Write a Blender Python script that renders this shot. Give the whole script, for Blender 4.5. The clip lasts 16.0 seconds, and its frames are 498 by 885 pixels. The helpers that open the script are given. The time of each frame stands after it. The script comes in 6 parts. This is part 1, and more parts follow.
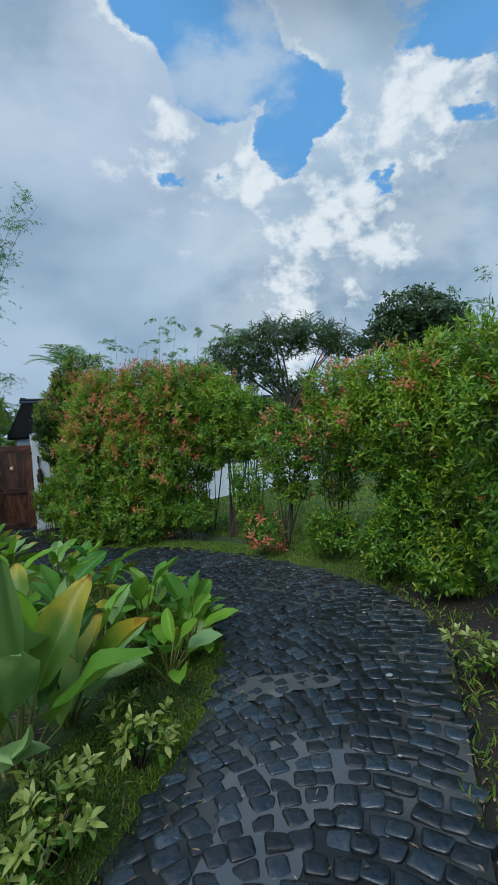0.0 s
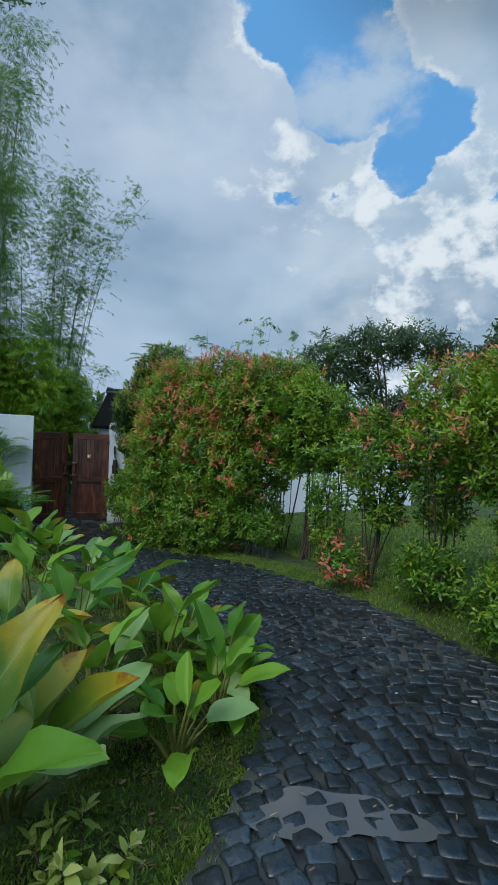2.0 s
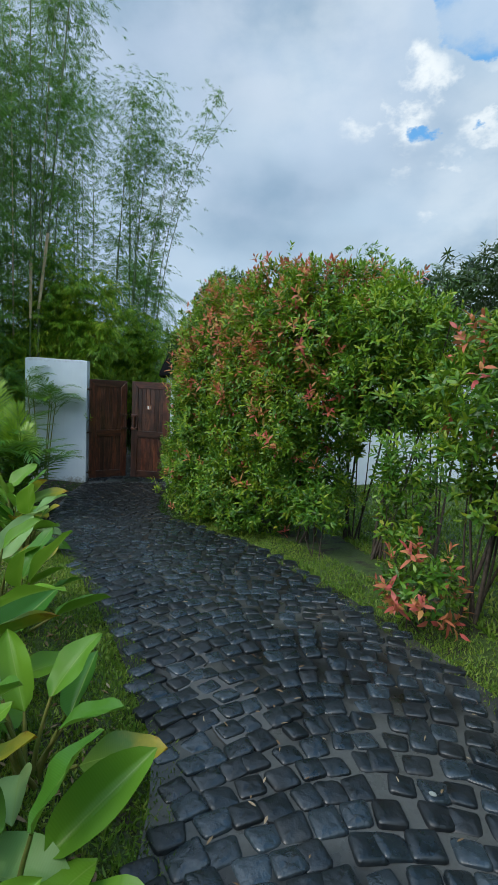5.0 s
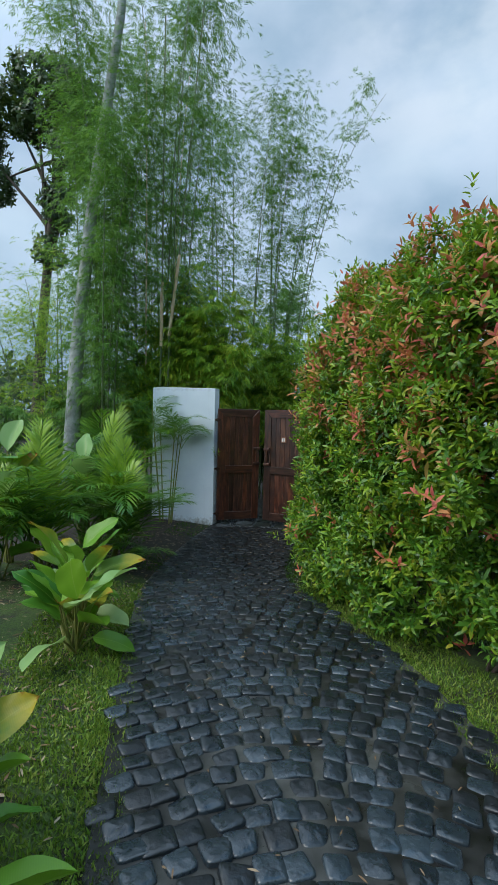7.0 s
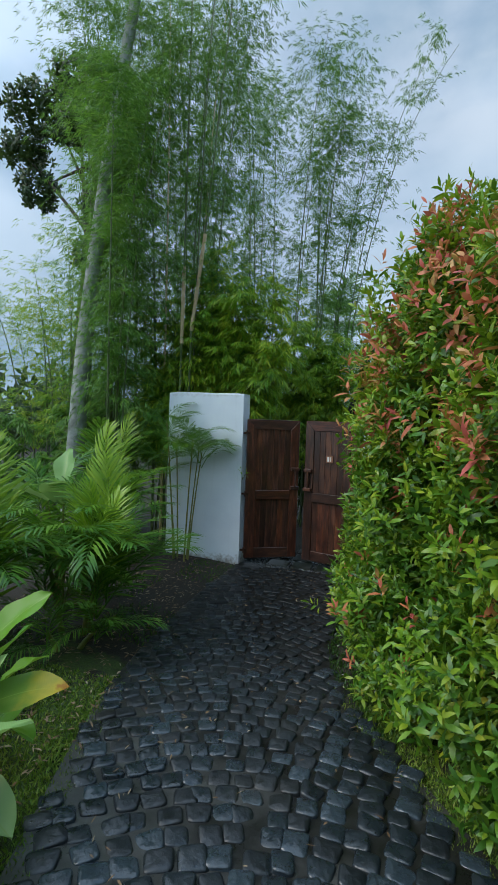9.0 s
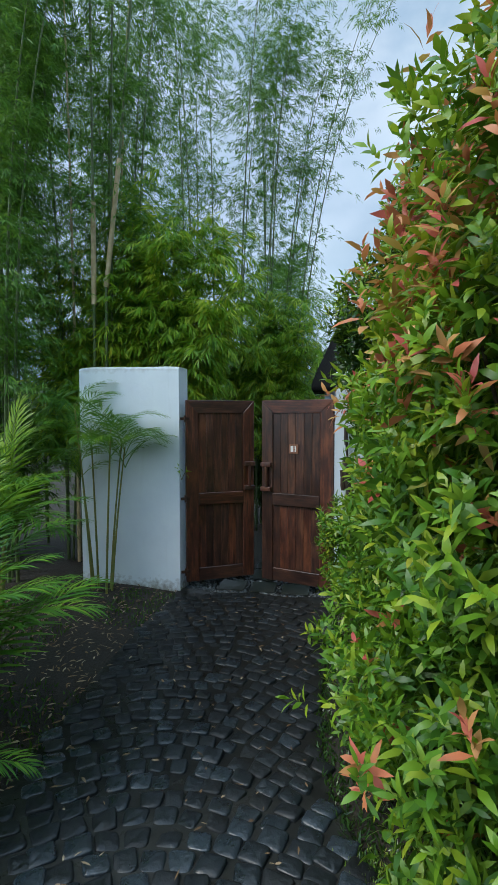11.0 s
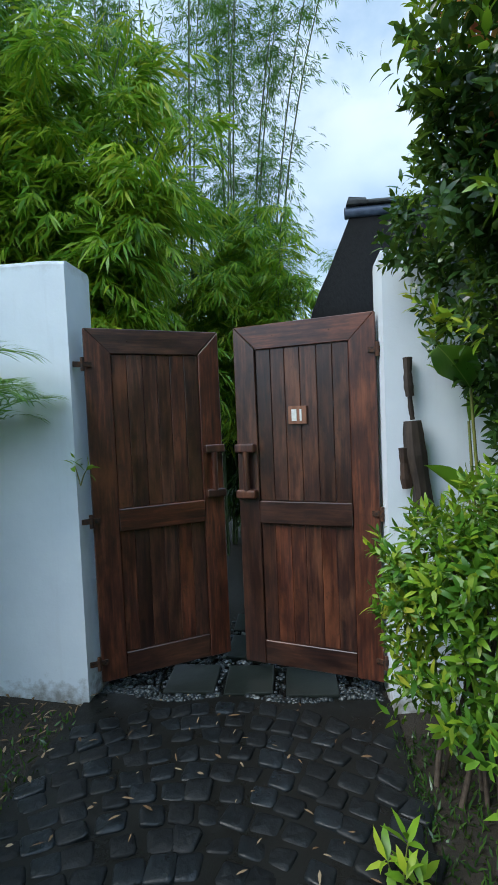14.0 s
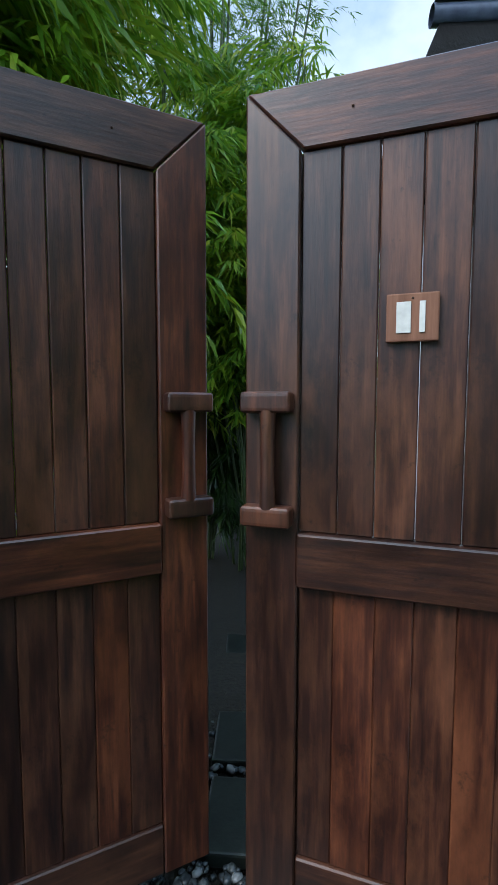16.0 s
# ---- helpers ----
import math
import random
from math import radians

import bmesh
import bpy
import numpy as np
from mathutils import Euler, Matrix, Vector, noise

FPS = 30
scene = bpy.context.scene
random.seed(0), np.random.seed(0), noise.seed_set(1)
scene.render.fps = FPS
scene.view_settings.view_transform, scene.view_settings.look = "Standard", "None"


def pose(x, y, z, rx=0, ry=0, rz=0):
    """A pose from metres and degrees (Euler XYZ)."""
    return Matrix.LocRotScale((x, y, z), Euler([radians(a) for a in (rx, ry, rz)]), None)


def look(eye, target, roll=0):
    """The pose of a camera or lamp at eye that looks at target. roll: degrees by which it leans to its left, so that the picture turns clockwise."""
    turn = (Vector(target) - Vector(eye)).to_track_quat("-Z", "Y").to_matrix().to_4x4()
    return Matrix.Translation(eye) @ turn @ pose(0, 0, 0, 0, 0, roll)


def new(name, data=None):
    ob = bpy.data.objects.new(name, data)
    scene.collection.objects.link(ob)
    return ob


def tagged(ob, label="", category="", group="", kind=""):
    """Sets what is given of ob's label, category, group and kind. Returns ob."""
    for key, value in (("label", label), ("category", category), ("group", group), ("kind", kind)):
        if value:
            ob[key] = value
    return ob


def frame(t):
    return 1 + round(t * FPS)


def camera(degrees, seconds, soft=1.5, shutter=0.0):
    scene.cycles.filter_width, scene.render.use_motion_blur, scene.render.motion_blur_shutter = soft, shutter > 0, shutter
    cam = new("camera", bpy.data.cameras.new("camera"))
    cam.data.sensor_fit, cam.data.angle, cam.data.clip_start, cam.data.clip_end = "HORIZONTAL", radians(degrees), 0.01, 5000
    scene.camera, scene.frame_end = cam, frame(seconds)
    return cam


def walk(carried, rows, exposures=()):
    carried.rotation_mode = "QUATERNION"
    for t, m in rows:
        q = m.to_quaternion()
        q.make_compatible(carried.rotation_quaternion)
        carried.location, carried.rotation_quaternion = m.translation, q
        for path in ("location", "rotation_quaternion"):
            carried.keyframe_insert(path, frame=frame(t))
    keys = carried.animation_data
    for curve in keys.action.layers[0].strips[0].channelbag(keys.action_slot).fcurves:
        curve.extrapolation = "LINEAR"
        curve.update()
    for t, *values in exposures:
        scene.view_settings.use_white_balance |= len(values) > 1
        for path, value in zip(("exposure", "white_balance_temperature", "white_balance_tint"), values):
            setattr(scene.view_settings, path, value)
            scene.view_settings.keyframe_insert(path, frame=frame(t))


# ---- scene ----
cam = camera(55.3, 16.0)
PATH = [
    (0, (-0.021, 0.062, 1.656), (1.056, 1.746, 1.569), -3.3),
    (0.5, (0.041, 0.243, 1.63), (1.053, 1.965, 1.537), -2.4),
    (1, (0.193, 0.451, 1.579), (1.121, 2.221, 1.504), -0.8),
    (1.5, (0.349, 0.667, 1.521), (1.192, 2.48, 1.478), 0.8),
    (2, (0.606, 0.922, 1.462), (1.351, 2.778, 1.44), 2.2),
    (2.5, (0.834, 1.183, 1.446), (1.523, 3.06, 1.424), 3.0),
    (3, (1.057, 1.459, 1.419), (1.707, 3.349, 1.358), 3.0),
    (3.2, (1.191, 1.574, 1.383), (1.825, 3.468, 1.294), 3.0),
    (5.3, (2.086, 2.889, 1.283), (2.252, 4.87, 1.066), 2.7),
    (5.5, (2.132, 3.074, 1.278), (2.218, 5.06, 1.057), 2.6),
    (6, (2.282, 3.466, 1.27), (2.182, 5.451, 1.055), 2.0),
    (6.5, (2.343, 3.843, 1.281), (2.093, 5.82, 1.111), 1.6),
    (7, (2.292, 4.328, 1.312), (1.912, 6.288, 1.194), 1.4),
    (7.5, (2.312, 4.814, 1.32), (1.818, 6.749, 1.226), 1.6),
    (8, (2.307, 5.174, 1.332), (1.76, 7.095, 1.223), 1.6),
    (8.5, (2.195, 5.635, 1.308), (1.624, 7.549, 1.205), 2.0),
    (9, (2.11, 6.032, 1.307), (1.536, 7.947, 1.236), 2.0),
    (9.5, (1.967, 6.363, 1.273), (1.435, 8.29, 1.2), 1.8),
    (10, (1.878, 6.719, 1.257), (1.417, 8.661, 1.139), 1.8),
    (10.2, (1.848, 6.887, 1.255), (1.43, 8.839, 1.126), 1.8),
    (12.3, (1.58, 8.676, 1.096), (1.237, 10.645, 1.025), -1.5),
    (12.5, (1.54, 8.828, 1.069), (1.201, 10.798, 1.0), -1.7),
    (13, (1.439, 9.186, 1.005), (1.144, 11.163, 0.924), -2.2),
    (13.5, (1.407, 9.604, 0.925), (1.155, 11.586, 0.826), -2.5),
    (14, (1.303, 9.997, 0.858), (1.09, 11.984, 0.763), -2.4),
    (14.5, (1.18, 10.429, 0.833), (0.975, 12.416, 0.724), -1.9),
    (15, (1.107, 10.833, 0.793), (0.943, 12.822, 0.664), -1.7),
    (15.5, (1.007, 11.235, 0.772), (0.86, 13.226, 0.646), -1.5),
    (16, (0.994, 11.643, 0.685), (0.9, 13.636, 0.530), 0.1),
]
EXPOSURES = [(0, -0.23, 6250, 10), (3, -0.25, 6250, 10), (5.5, 0.13, 6500, 10), (7, 0.21, 6490, 10), (8, 0.07, 6480, 11), (10.2, 0.2, 6450, 10), (12.5, 0.57, 6420, 10), (14, 0.60, 6300, 11), (15, 0.57, 6280, 12), (16, 0.72, 6250, 13)]
walk(cam, [(t, look(eye, target, roll)) for t, eye, target, roll in PATH], EXPOSURES)

# ---- world and light ----
rng = np.random.default_rng(7)


def unit(az, el):
    a, e = radians(az), radians(el)
    return (math.sin(a) * math.cos(e), math.cos(a) * math.cos(e), math.sin(e))


world = bpy.data.worlds.new("sky")
scene.world = world
world.use_nodes = True
WN, WL = world.node_tree.nodes, world.node_tree.links
WN.clear()


def wnode(kind, **kw):
    n = WN.new(kind)
    for k, v in kw.items():
        n.inputs[k].default_value = v
    return n


def wmath(op, a, b=None, c=None, clamp=False):
    n = WN.new("ShaderNodeMath")
    n.operation, n.use_clamp = op, clamp
    for i, v in enumerate((a, b, c)):
        if v is None:
            continue
        if isinstance(v, (int, float)):
            n.inputs[i].default_value = v
        else:
            WL.new(v, n.inputs[i])
    return n.outputs[0]


def wrange(v, lo, hi, a=0.0, b=1.0):
    n = WN.new("ShaderNodeMapRange")
    n.interpolation_type = "SMOOTHSTEP"
    n.inputs[1].default_value, n.inputs[2].default_value, n.inputs[3].default_value, n.inputs[4].default_value = lo, hi, a, b
    WL.new(v, n.inputs[0])
    return n.outputs[0]


def wmix(f, a, b):
    n = WN.new("ShaderNodeMix")
    n.data_type = "RGBA"
    for s, v in ((n.inputs[0], f), (n.inputs[6], a), (n.inputs[7], b)):
        if isinstance(v, (int, float)):
            s.default_value = v
        elif isinstance(v, tuple):
            s.default_value = (*v, 1)
        else:
            WL.new(v, s)
    return n.outputs[2]


SUN_AZ, SUN_EL = 238.0, 48.0
coord = WN.new("ShaderNodeTexCoord").outputs["Generated"]


def wnoise(scale, detail, rough, offset=(0, 0, 0), stretch=1.6):
    m = WN.new("ShaderNodeMapping")
    m.inputs["Location"].default_value = offset
    m.inputs["Scale"].default_value = (1, 1, stretch)
    WL.new(coord, m.inputs["Vector"])
    n = WN.new("ShaderNodeTexNoise")
    n.inputs["Scale"].default_value, n.inputs["Detail"].default_value, n.inputs["Roughness"].default_value = scale, detail, rough
    WL.new(m.outputs[0], n.inputs["Vector"])
    return n.outputs["Fac"]


def wblob(az, el, inner, outer):
    """1 within inner degrees of a direction, 0 past outer degrees."""
    d = WN.new("ShaderNodeVectorMath")
    d.operation = "DOT_PRODUCT"
    d.inputs[1].default_value = unit(az, el)
    WL.new(coord, d.inputs[0])
    return wrange(d.outputs["Value"], math.cos(radians(outer)), math.cos(radians(inner)))


sky = WN.new("ShaderNodeTexSky")
sky.sky_type, sky.sun_disc = "NISHITA", False
sky.sun_elevation, sky.sun_rotation = radians(SUN_EL), radians(SUN_AZ)
sky_scaled = WN.new("ShaderNodeVectorMath")
sky_scaled.operation = "SCALE"
sky_scaled.inputs["Scale"].default_value = 0.11
WL.new(sky.outputs[0], sky_scaled.inputs[0])
edge = wnoise(6.5, 10, 0.60, (3.1, 0.4, 1.2))
broad = wnoise(2.6, 3, 0.5, (0.3, 2.2, 0.7))
fine = wnoise(7.0, 7, 0.55, (5.0, 1.0, 2.0))
# open blue between the clouds, with ragged edges
def wmost(first, *others):
    for o in others:
        first = wmath("MAXIMUM", first, o)
    return first


gap = wmost(wblob(31.5, 37, 3, 8), wblob(28, 43, 3, 10), wblob(38.5, 29.5, 0.5, 4.5), wblob(41, 33, 1, 5.5), wblob(61, 36, 1, 6), wblob(64, 43, 2, 9), wblob(45, 50, 3, 12), wblob(50, 60, 8, 22))
gap = wmath("ADD", gap, wmath("MULTIPLY", wmath("MULTIPLY", wmath("SUBTRACT", edge, 0.5), 3.5), wblob(43, 38, 18, 30)))
# grey shreds drift across the open blue
shred = wmost(wblob(35.5, 35.5, 0.2, 7), wblob(29.5, 35.5, 0.2, 6), wblob(48, 40, 2, 8))
veil = wmath("SUBTRACT", 1.0, wmath("MULTIPLY", wrange(wmath("ADD", shred, wmath("MULTIPLY", wmath("SUBTRACT", wnoise(6.5, 8, 0.62, (1.7, 4.1, 0.2)), 0.5), 3.4)), 0.30, 1.25), 0.85))
hole = wmath("MULTIPLY", wrange(gap, 0.42, 0.62), veil)
rim = wmath("MULTIPLY", wrange(gap, 0.05, 0.42), wmath("SUBTRACT", 1.0, hole))
# sunlit heads of cumulus below the blue, and a bright belt down to the trees
heads = wmost(wblob(25.5, 30, 1, 5), wblob(35, 27.3, 0.5, 5), wblob(44.5, 28, 2, 9), wblob(53.5, 29.5, 1.5, 8), wmath("MULTIPLY", wblob(44, 20, 2, 13), 0.85), wmath("MULTIPLY", wblob(42, 12, 2, 13), 0.9))
lit = wrange(wmath("ADD", heads, wmath("MULTIPLY", wmath("SUBTRACT", wnoise(11.0, 9, 0.58, (5.0, 1.0, 2.0), 1.3), 0.5), 3.2)), 0.66, 1.25, 0.0, 0.95)
lit = wmath("MAXIMUM", lit, wmath("MULTIPLY", wmath("MULTIPLY", rim, 0.8), wrange(wmath("ADD", fine, wmath("MULTIPLY", broad, 0.3)), 0.56, 0.74)))
lit = wmath("MAXIMUM", lit, wmath("MULTIPLY", wblob(46, 18, 8, 26), wrange(fine, 0.35, 0.65, 0.02, 0.30)))
lit = wmath("MAXIMUM", lit, wmath("MULTIPLY", wblob(13, 38, 4, 15), wrange(fine, 0.3, 0.66, 0.0, 0.22)))
# the shreds inside the opening are in shade
lit = wmath("MULTIPLY", lit, wmath("SUBTRACT", 1.0, wmath("MULTIPLY", wblob(33, 36.5, 4, 8), 0.85)))
grey = wmix(wrange(broad, 0.34, 0.64), (0.245, 0.385, 0.535), (0.46, 0.615, 0.765))
grey = wmix(wmath("MULTIPLY", wrange(fine, 0.3, 0.75), 0.22), grey, (0.66, 0.76, 0.86))
# the cloud thins to a pale white sheet towards the grove
sheet = wmath("ADD", wmath("MULTIPLY", wrange(wnoise(4.2, 6, 0.52, (2.4, 0.9, 3.3)), 0.34, 0.66), 0.50), 0.12)
grey = wmix(wmath("MULTIPLY", wblob(-12, 42, 12, 50), sheet), grey, (0.54, 0.655, 0.82))
cloud = wmix(lit, grey, (0.90, 0.97, 1.0))
blue = wmix(0.85, sky_scaled.outputs[0], (0.155, 0.455, 0.88))
up = WN.new("ShaderNodeSeparateXYZ")
WL.new(coord, up.inputs[0])
# thick cloud overhead is brighter than the grey belt in front
high = wmath("ADD", wrange(up.outputs["Z"], 0.64, 0.95, 1.0, 2.0), wmath("MULTIPLY", wblob(SUN_AZ, SUN_EL, 12, 75), 1.1))
high = wmath("SUBTRACT", high, wmath("MULTIPLY", wblob(50, 60, 8, 26), 0.75))
full = wmix(hole, cloud, blue)
bright = WN.new("ShaderNodeVectorMath")
bright.operation = "SCALE"
WL.new(full, bright.inputs[0])
WL.new(high, bright.inputs["Scale"])
back = WN.new("ShaderNodeBackground")
back.inputs["Strength"].default_value = 1.0
WL.new(bright.outputs[0], back.inputs["Color"])
wout = WN.new("ShaderNodeOutputWorld")
WL.new(back.outputs[0], wout.inputs["Surface"])

sun_data = bpy.data.lights.new("sun", "SUN")
sun_data.energy, sun_data.angle, sun_data.color = 2.0, radians(34), (1.0, 0.96, 0.88)
sun = new("sun", sun_data)
sun.matrix_world = look(Vector(unit(SUN_AZ, SUN_EL)) * 30, (0, 0, 0))

# ---- materials ----


def material(name):
    m = bpy.data.materials.new(name)
    m.use_nodes = True
    n, l = m.node_tree.nodes, m.node_tree.links
    return m, n, l, n["Principled BSDF"]


def ramp(n, l, src, stops):
    r = n.new("ShaderNodeValToRGB")
    e = r.color_ramp.elements
    while len(e) < len(stops):
        e.new(0.5)
    for el, (p, c) in zip(e, stops):
        el.position, el.color = p, (*c, 1)
    l.new(src, r.inputs[0])
    return r.outputs[0]


def noise_tex(n, l, scale, detail=4, rough=0.55, stretch=None, vec="Object"):
    c = n.new("ShaderNodeTexCoord").outputs[vec] if vec != "Position" else n.new("ShaderNodeNewGeometry").outputs["Position"]
    if stretch:
        m = n.new("ShaderNodeMapping")
        m.inputs["Scale"].default_value = stretch
        l.new(c, m.inputs["Vector"])
        c = m.outputs[0]
    t = n.new("ShaderNodeTexNoise")
    t.inputs["Scale"].default_value, t.inputs["Detail"].default_value, t.inputs["Roughness"].default_value = scale, detail, rough
    l.new(c, t.inputs["Vector"])
    return t.outputs["Fac"]


def mix_col(n, l, f, a, b, mode="MIX"):
    x = n.new("ShaderNodeMix")
    x.data_type, x.blend_type = "RGBA", mode
    for s, v in ((x.inputs[0], f), (x.inputs[6], a), (x.inputs[7], b)):
        if isinstance(v, (int, float)):
            s.default_value = v
        elif isinstance(v, tuple):
            s.default_value = (*v, 1)
        else:
            l.new(v, s)
    return x.outputs[2]


def bump(n, l, b, height, strength, distance):
    x = n.new("ShaderNodeBump")
    x.inputs["Strength"].default_value, x.inputs["Distance"].default_value = strength, distance
    l.new(height, x.inputs["Height"])
    l.new(x.outputs[0], b.inputs["Normal"])


def map_range(n, l, v, lo, hi, a, b):
    x = n.new("ShaderNodeMapRange")
    x.inputs[1].default_value, x.inputs[2].default_value, x.inputs[3].default_value, x.inputs[4].default_value = lo, hi, a, b
    l.new(v, x.inputs[0])
    return x.outputs[0]


def leaf_mat(name, stops, rough=0.38, shine=0.32, through_light=0.35):
    """Leaves whose tint differs from leaf to leaf and over the plant."""
    m, n, l, b = material(name)
    isl = n.new("ShaderNodeNewGeometry").outputs["Random Per Island"]
    big = noise_tex(n, l, 1.7, 3, vec="Position")
    f = n.new("ShaderNodeMath")
    f.operation = "MULTIPLY_ADD"
    l.new(big, f.inputs[0])
    f.inputs[1].default_value = 0.7
    g = n.new("ShaderNodeMath")
    g.operation = "MULTIPLY_ADD"
    l.new(isl, g.inputs[0])
    g.inputs[1].default_value, g.inputs[2].default_value = 0.62, -0.17
    l.new(g.outputs[0], f.inputs[2])
    col = ramp(n, l, f.outputs[0], stops)
    l.new(col, b.inputs["Base Color"])
    b.inputs["Roughness"].default_value = rough
    b.inputs["Specular IOR Level"].default_value = shine
    t = n.new("ShaderNodeBsdfTranslucent")
    l.new(mix_col(n, l, 0.35, col, (0.20, 0.30, 0.02)), t.inputs["Color"])
    x = n.new("ShaderNodeMixShader")
    x.inputs[0].default_value = through_light
    out = n["Material Output"]
    l.new(b.outputs[0], x.inputs[1])
    l.new(t.outputs[0], x.inputs[2])
    l.new(x.outputs[0], out.inputs["Surface"])
    return m


HEDGE = leaf_mat("hedge_leaf", [(0.0, (0.018, 0.065, 0.009)), (0.35, (0.060, 0.170, 0.016)), (0.62, (0.135, 0.275, 0.022)), (0.82, (0.29, 0.37, 0.03)), (1.0, (0.48, 0.30, 0.05))], 0.36, 0.4, 0.28)
HEDGE_DARK = leaf_mat("dark_leaf", [(0.0, (0.014, 0.045, 0.014)), (0.5, (0.033, 0.09, 0.020)), (1.0, (0.08, 0.15, 0.03))], 0.25, 0.6)
HEDGE_LIME = leaf_mat("lime_leaf", [(0.0, (0.07, 0.19, 0.012)), (0.5, (0.19, 0.35, 0.022)), (1.0, (0.46, 0.48, 0.035))], 0.36, 0.4, 0.32)
RED = leaf_mat("red_leaf", [(0.0, (0.42, 0.06, 0.06)), (0.3, (0.64, 0.13, 0.12)), (0.55, (0.66, 0.22, 0.10)), (0.8, (0.62, 0.34, 0.12)), (1.0, (0.46, 0.40, 0.06))], 0.38)
BAMBOO = leaf_mat("bamboo_leaf", [(0.0, (0.032, 0.105, 0.028)), (0.5, (0.10, 0.26, 0.046)), (1.0, (0.26, 0.46, 0.065))], 0.42, 0.35, 0.48)
BAMBOO_BRIGHT = leaf_mat("bamboo_bright_leaf", [(0.0, (0.035, 0.11, 0.016)), (0.32, (0.17, 0.38, 0.030)), (0.65, (0.38, 0.56, 0.042)), (0.92, (0.60, 0.58, 0.05)), (1.0, (0.70, 0.46, 0.10))], 0.36, 0.45, 0.5)
TREE = leaf_mat("tree_leaf", [(0.0, (0.012, 0.035, 0.014)), (0.5, (0.035, 0.075, 0.022)), (1.0, (0.07, 0.12, 0.03))], 0.4, 0.5, 0.25)
FAR = leaf_mat("far_leaf", [(0.0, (0.02, 0.045, 0.018)), (0.5, (0.045, 0.085, 0.025)), (1.0, (0.08, 0.13, 0.035))], 0.5, 0.3, 0.25)
PALM = leaf_mat("palm_leaf", [(0.0, (0.026, 0.10, 0.018)), (0.5, (0.080, 0.23, 0.027)), (1.0, (0.25, 0.42, 0.038))], 0.34, 0.4, 0.42)
PALM_YELLOW = leaf_mat("palm_young_leaf", [(0.0, (0.14, 0.32, 0.02)), (1.0, (0.36, 0.52, 0.03))], 0.34, 0.5, 0.45)
GRASS = leaf_mat("grass_blade", [(0.0, (0.05, 0.12, 0.014)), (0.45, (0.13, 0.24, 0.028)), (0.8, (0.27, 0.34, 0.06)), (1.0, (0.34, 0.28, 0.12))], 0.5, 0.3, 0.3)
VARIEGATED = leaf_mat("variegated_leaf", [(0.0, (0.09, 0.19, 0.025)), (0.45, (0.34, 0.42, 0.10)), (1.0, (0.66, 0.67, 0.28))], 0.4)
LITTER = leaf_mat("fallen_leaf_brown", [(0.0, (0.07, 0.035, 0.018)), (0.5, (0.20, 0.12, 0.06)), (1.0, (0.46, 0.38, 0.26))], 0.55, 0.3, 0.1)


def canna_mat(name, base, light, blotch=None):
    m, n, l, b = material(name)
    rnd = n.new("ShaderNodeObjectInfo").outputs["Random"]
    col = ramp(n, l, rnd, [(0.0, base), (1.0, light)])
    c = n.new("ShaderNodeTexCoord").outputs["Object"]
    sep = n.new("ShaderNodeSeparateXYZ")
    l.new(c, sep.inputs[0])
    # pale midrib and faint side veins
    ax = n.new("ShaderNodeMath")
    ax.operation = "ABSOLUTE"
    l.new(sep.outputs["X"], ax.inputs[0])
    rib = map_range(n, l, ax.outputs[0], 0.002, 0.009, 0.55, 0.0)
    col = mix_col(n, l, rib, col, (0.30, 0.42, 0.10))
    w = n.new("ShaderNodeTexWave")
    w.inputs["Scale"].default_value, w.inputs["Distortion"].default_value = 16, 0.6
    w.bands_direction = "Y"
    l.new(c, w.inputs["Vector"])
    col = mix_col(n, l, map_range(n, l, w.outputs["Fac"], 0.0, 1.0, 0.0, 0.08), col, light)
    if blotch:
        nz = noise_tex(n, l, 6.0, 5)
        tip = n.new("ShaderNodeMath")
        tip.operation = "MULTIPLY_ADD"
        l.new(sep.outputs["Y"], tip.inputs[0])
        tip.inputs[1].default_value = 1.7
        l.new(nz, tip.inputs[2])
        col = mix_col(n, l, map_range(n, l, tip.outputs[0], 1.3, 1.9, 0.0, 1.0), col, blotch)
        col = mix_col(n, l, map_range(n, l, tip.outputs[0], 1.88, 1.98, 0.0, 0.8), col, (0.30, 0.10, 0.015))
    l.new(col, b.inputs["Base Color"])
    b.inputs["Roughness"].default_value = 0.38
    b.inputs["Specular IOR Level"].default_value = 0.32
    bump(n, l, b, w.outputs["Fac"], 0.07, 0.003)
    t = n.new("ShaderNodeBsdfTranslucent")
    l.new(mix_col(n, l, 0.3, col, (0.25, 0.38, 0.03)), t.inputs["Color"])
    x = n.new("ShaderNodeMixShader")
    x.inputs[0].default_value = 0.32
    l.new(b.outputs[0], x.inputs[1])
    l.new(t.outputs[0], x.inputs[2])
    l.new(x.outputs[0], n["Material Output"].inputs["Surface"])
    return m


CANNA = canna_mat("canna_leaf", (0.035, 0.155, 0.018), (0.20, 0.39, 0.03))
CANNA_PALE = canna_mat("canna_leaf_pale", (0.20, 0.36, 0.11), (0.36, 0.50, 0.20))
CANNA_OLD = canna_mat("canna_leaf_yellowing", (0.10, 0.20, 0.03), (0.20, 0.32, 0.04), (0.46, 0.36, 0.03))


def bark_mat(name, dark, pale, scale, rough=0.85):
    m, n, l, b = material(name)
    nz = noise_tex(n, l, scale, 6, 0.65)
    col = ramp(n, l, nz, [(0.3, dark), (0.7, pale)])
    l.new(col, b.inputs["Base Color"])
    b.inputs["Roughness"].default_value = rough
    bump(n, l, b, nz, 0.5, 0.01)
    return m


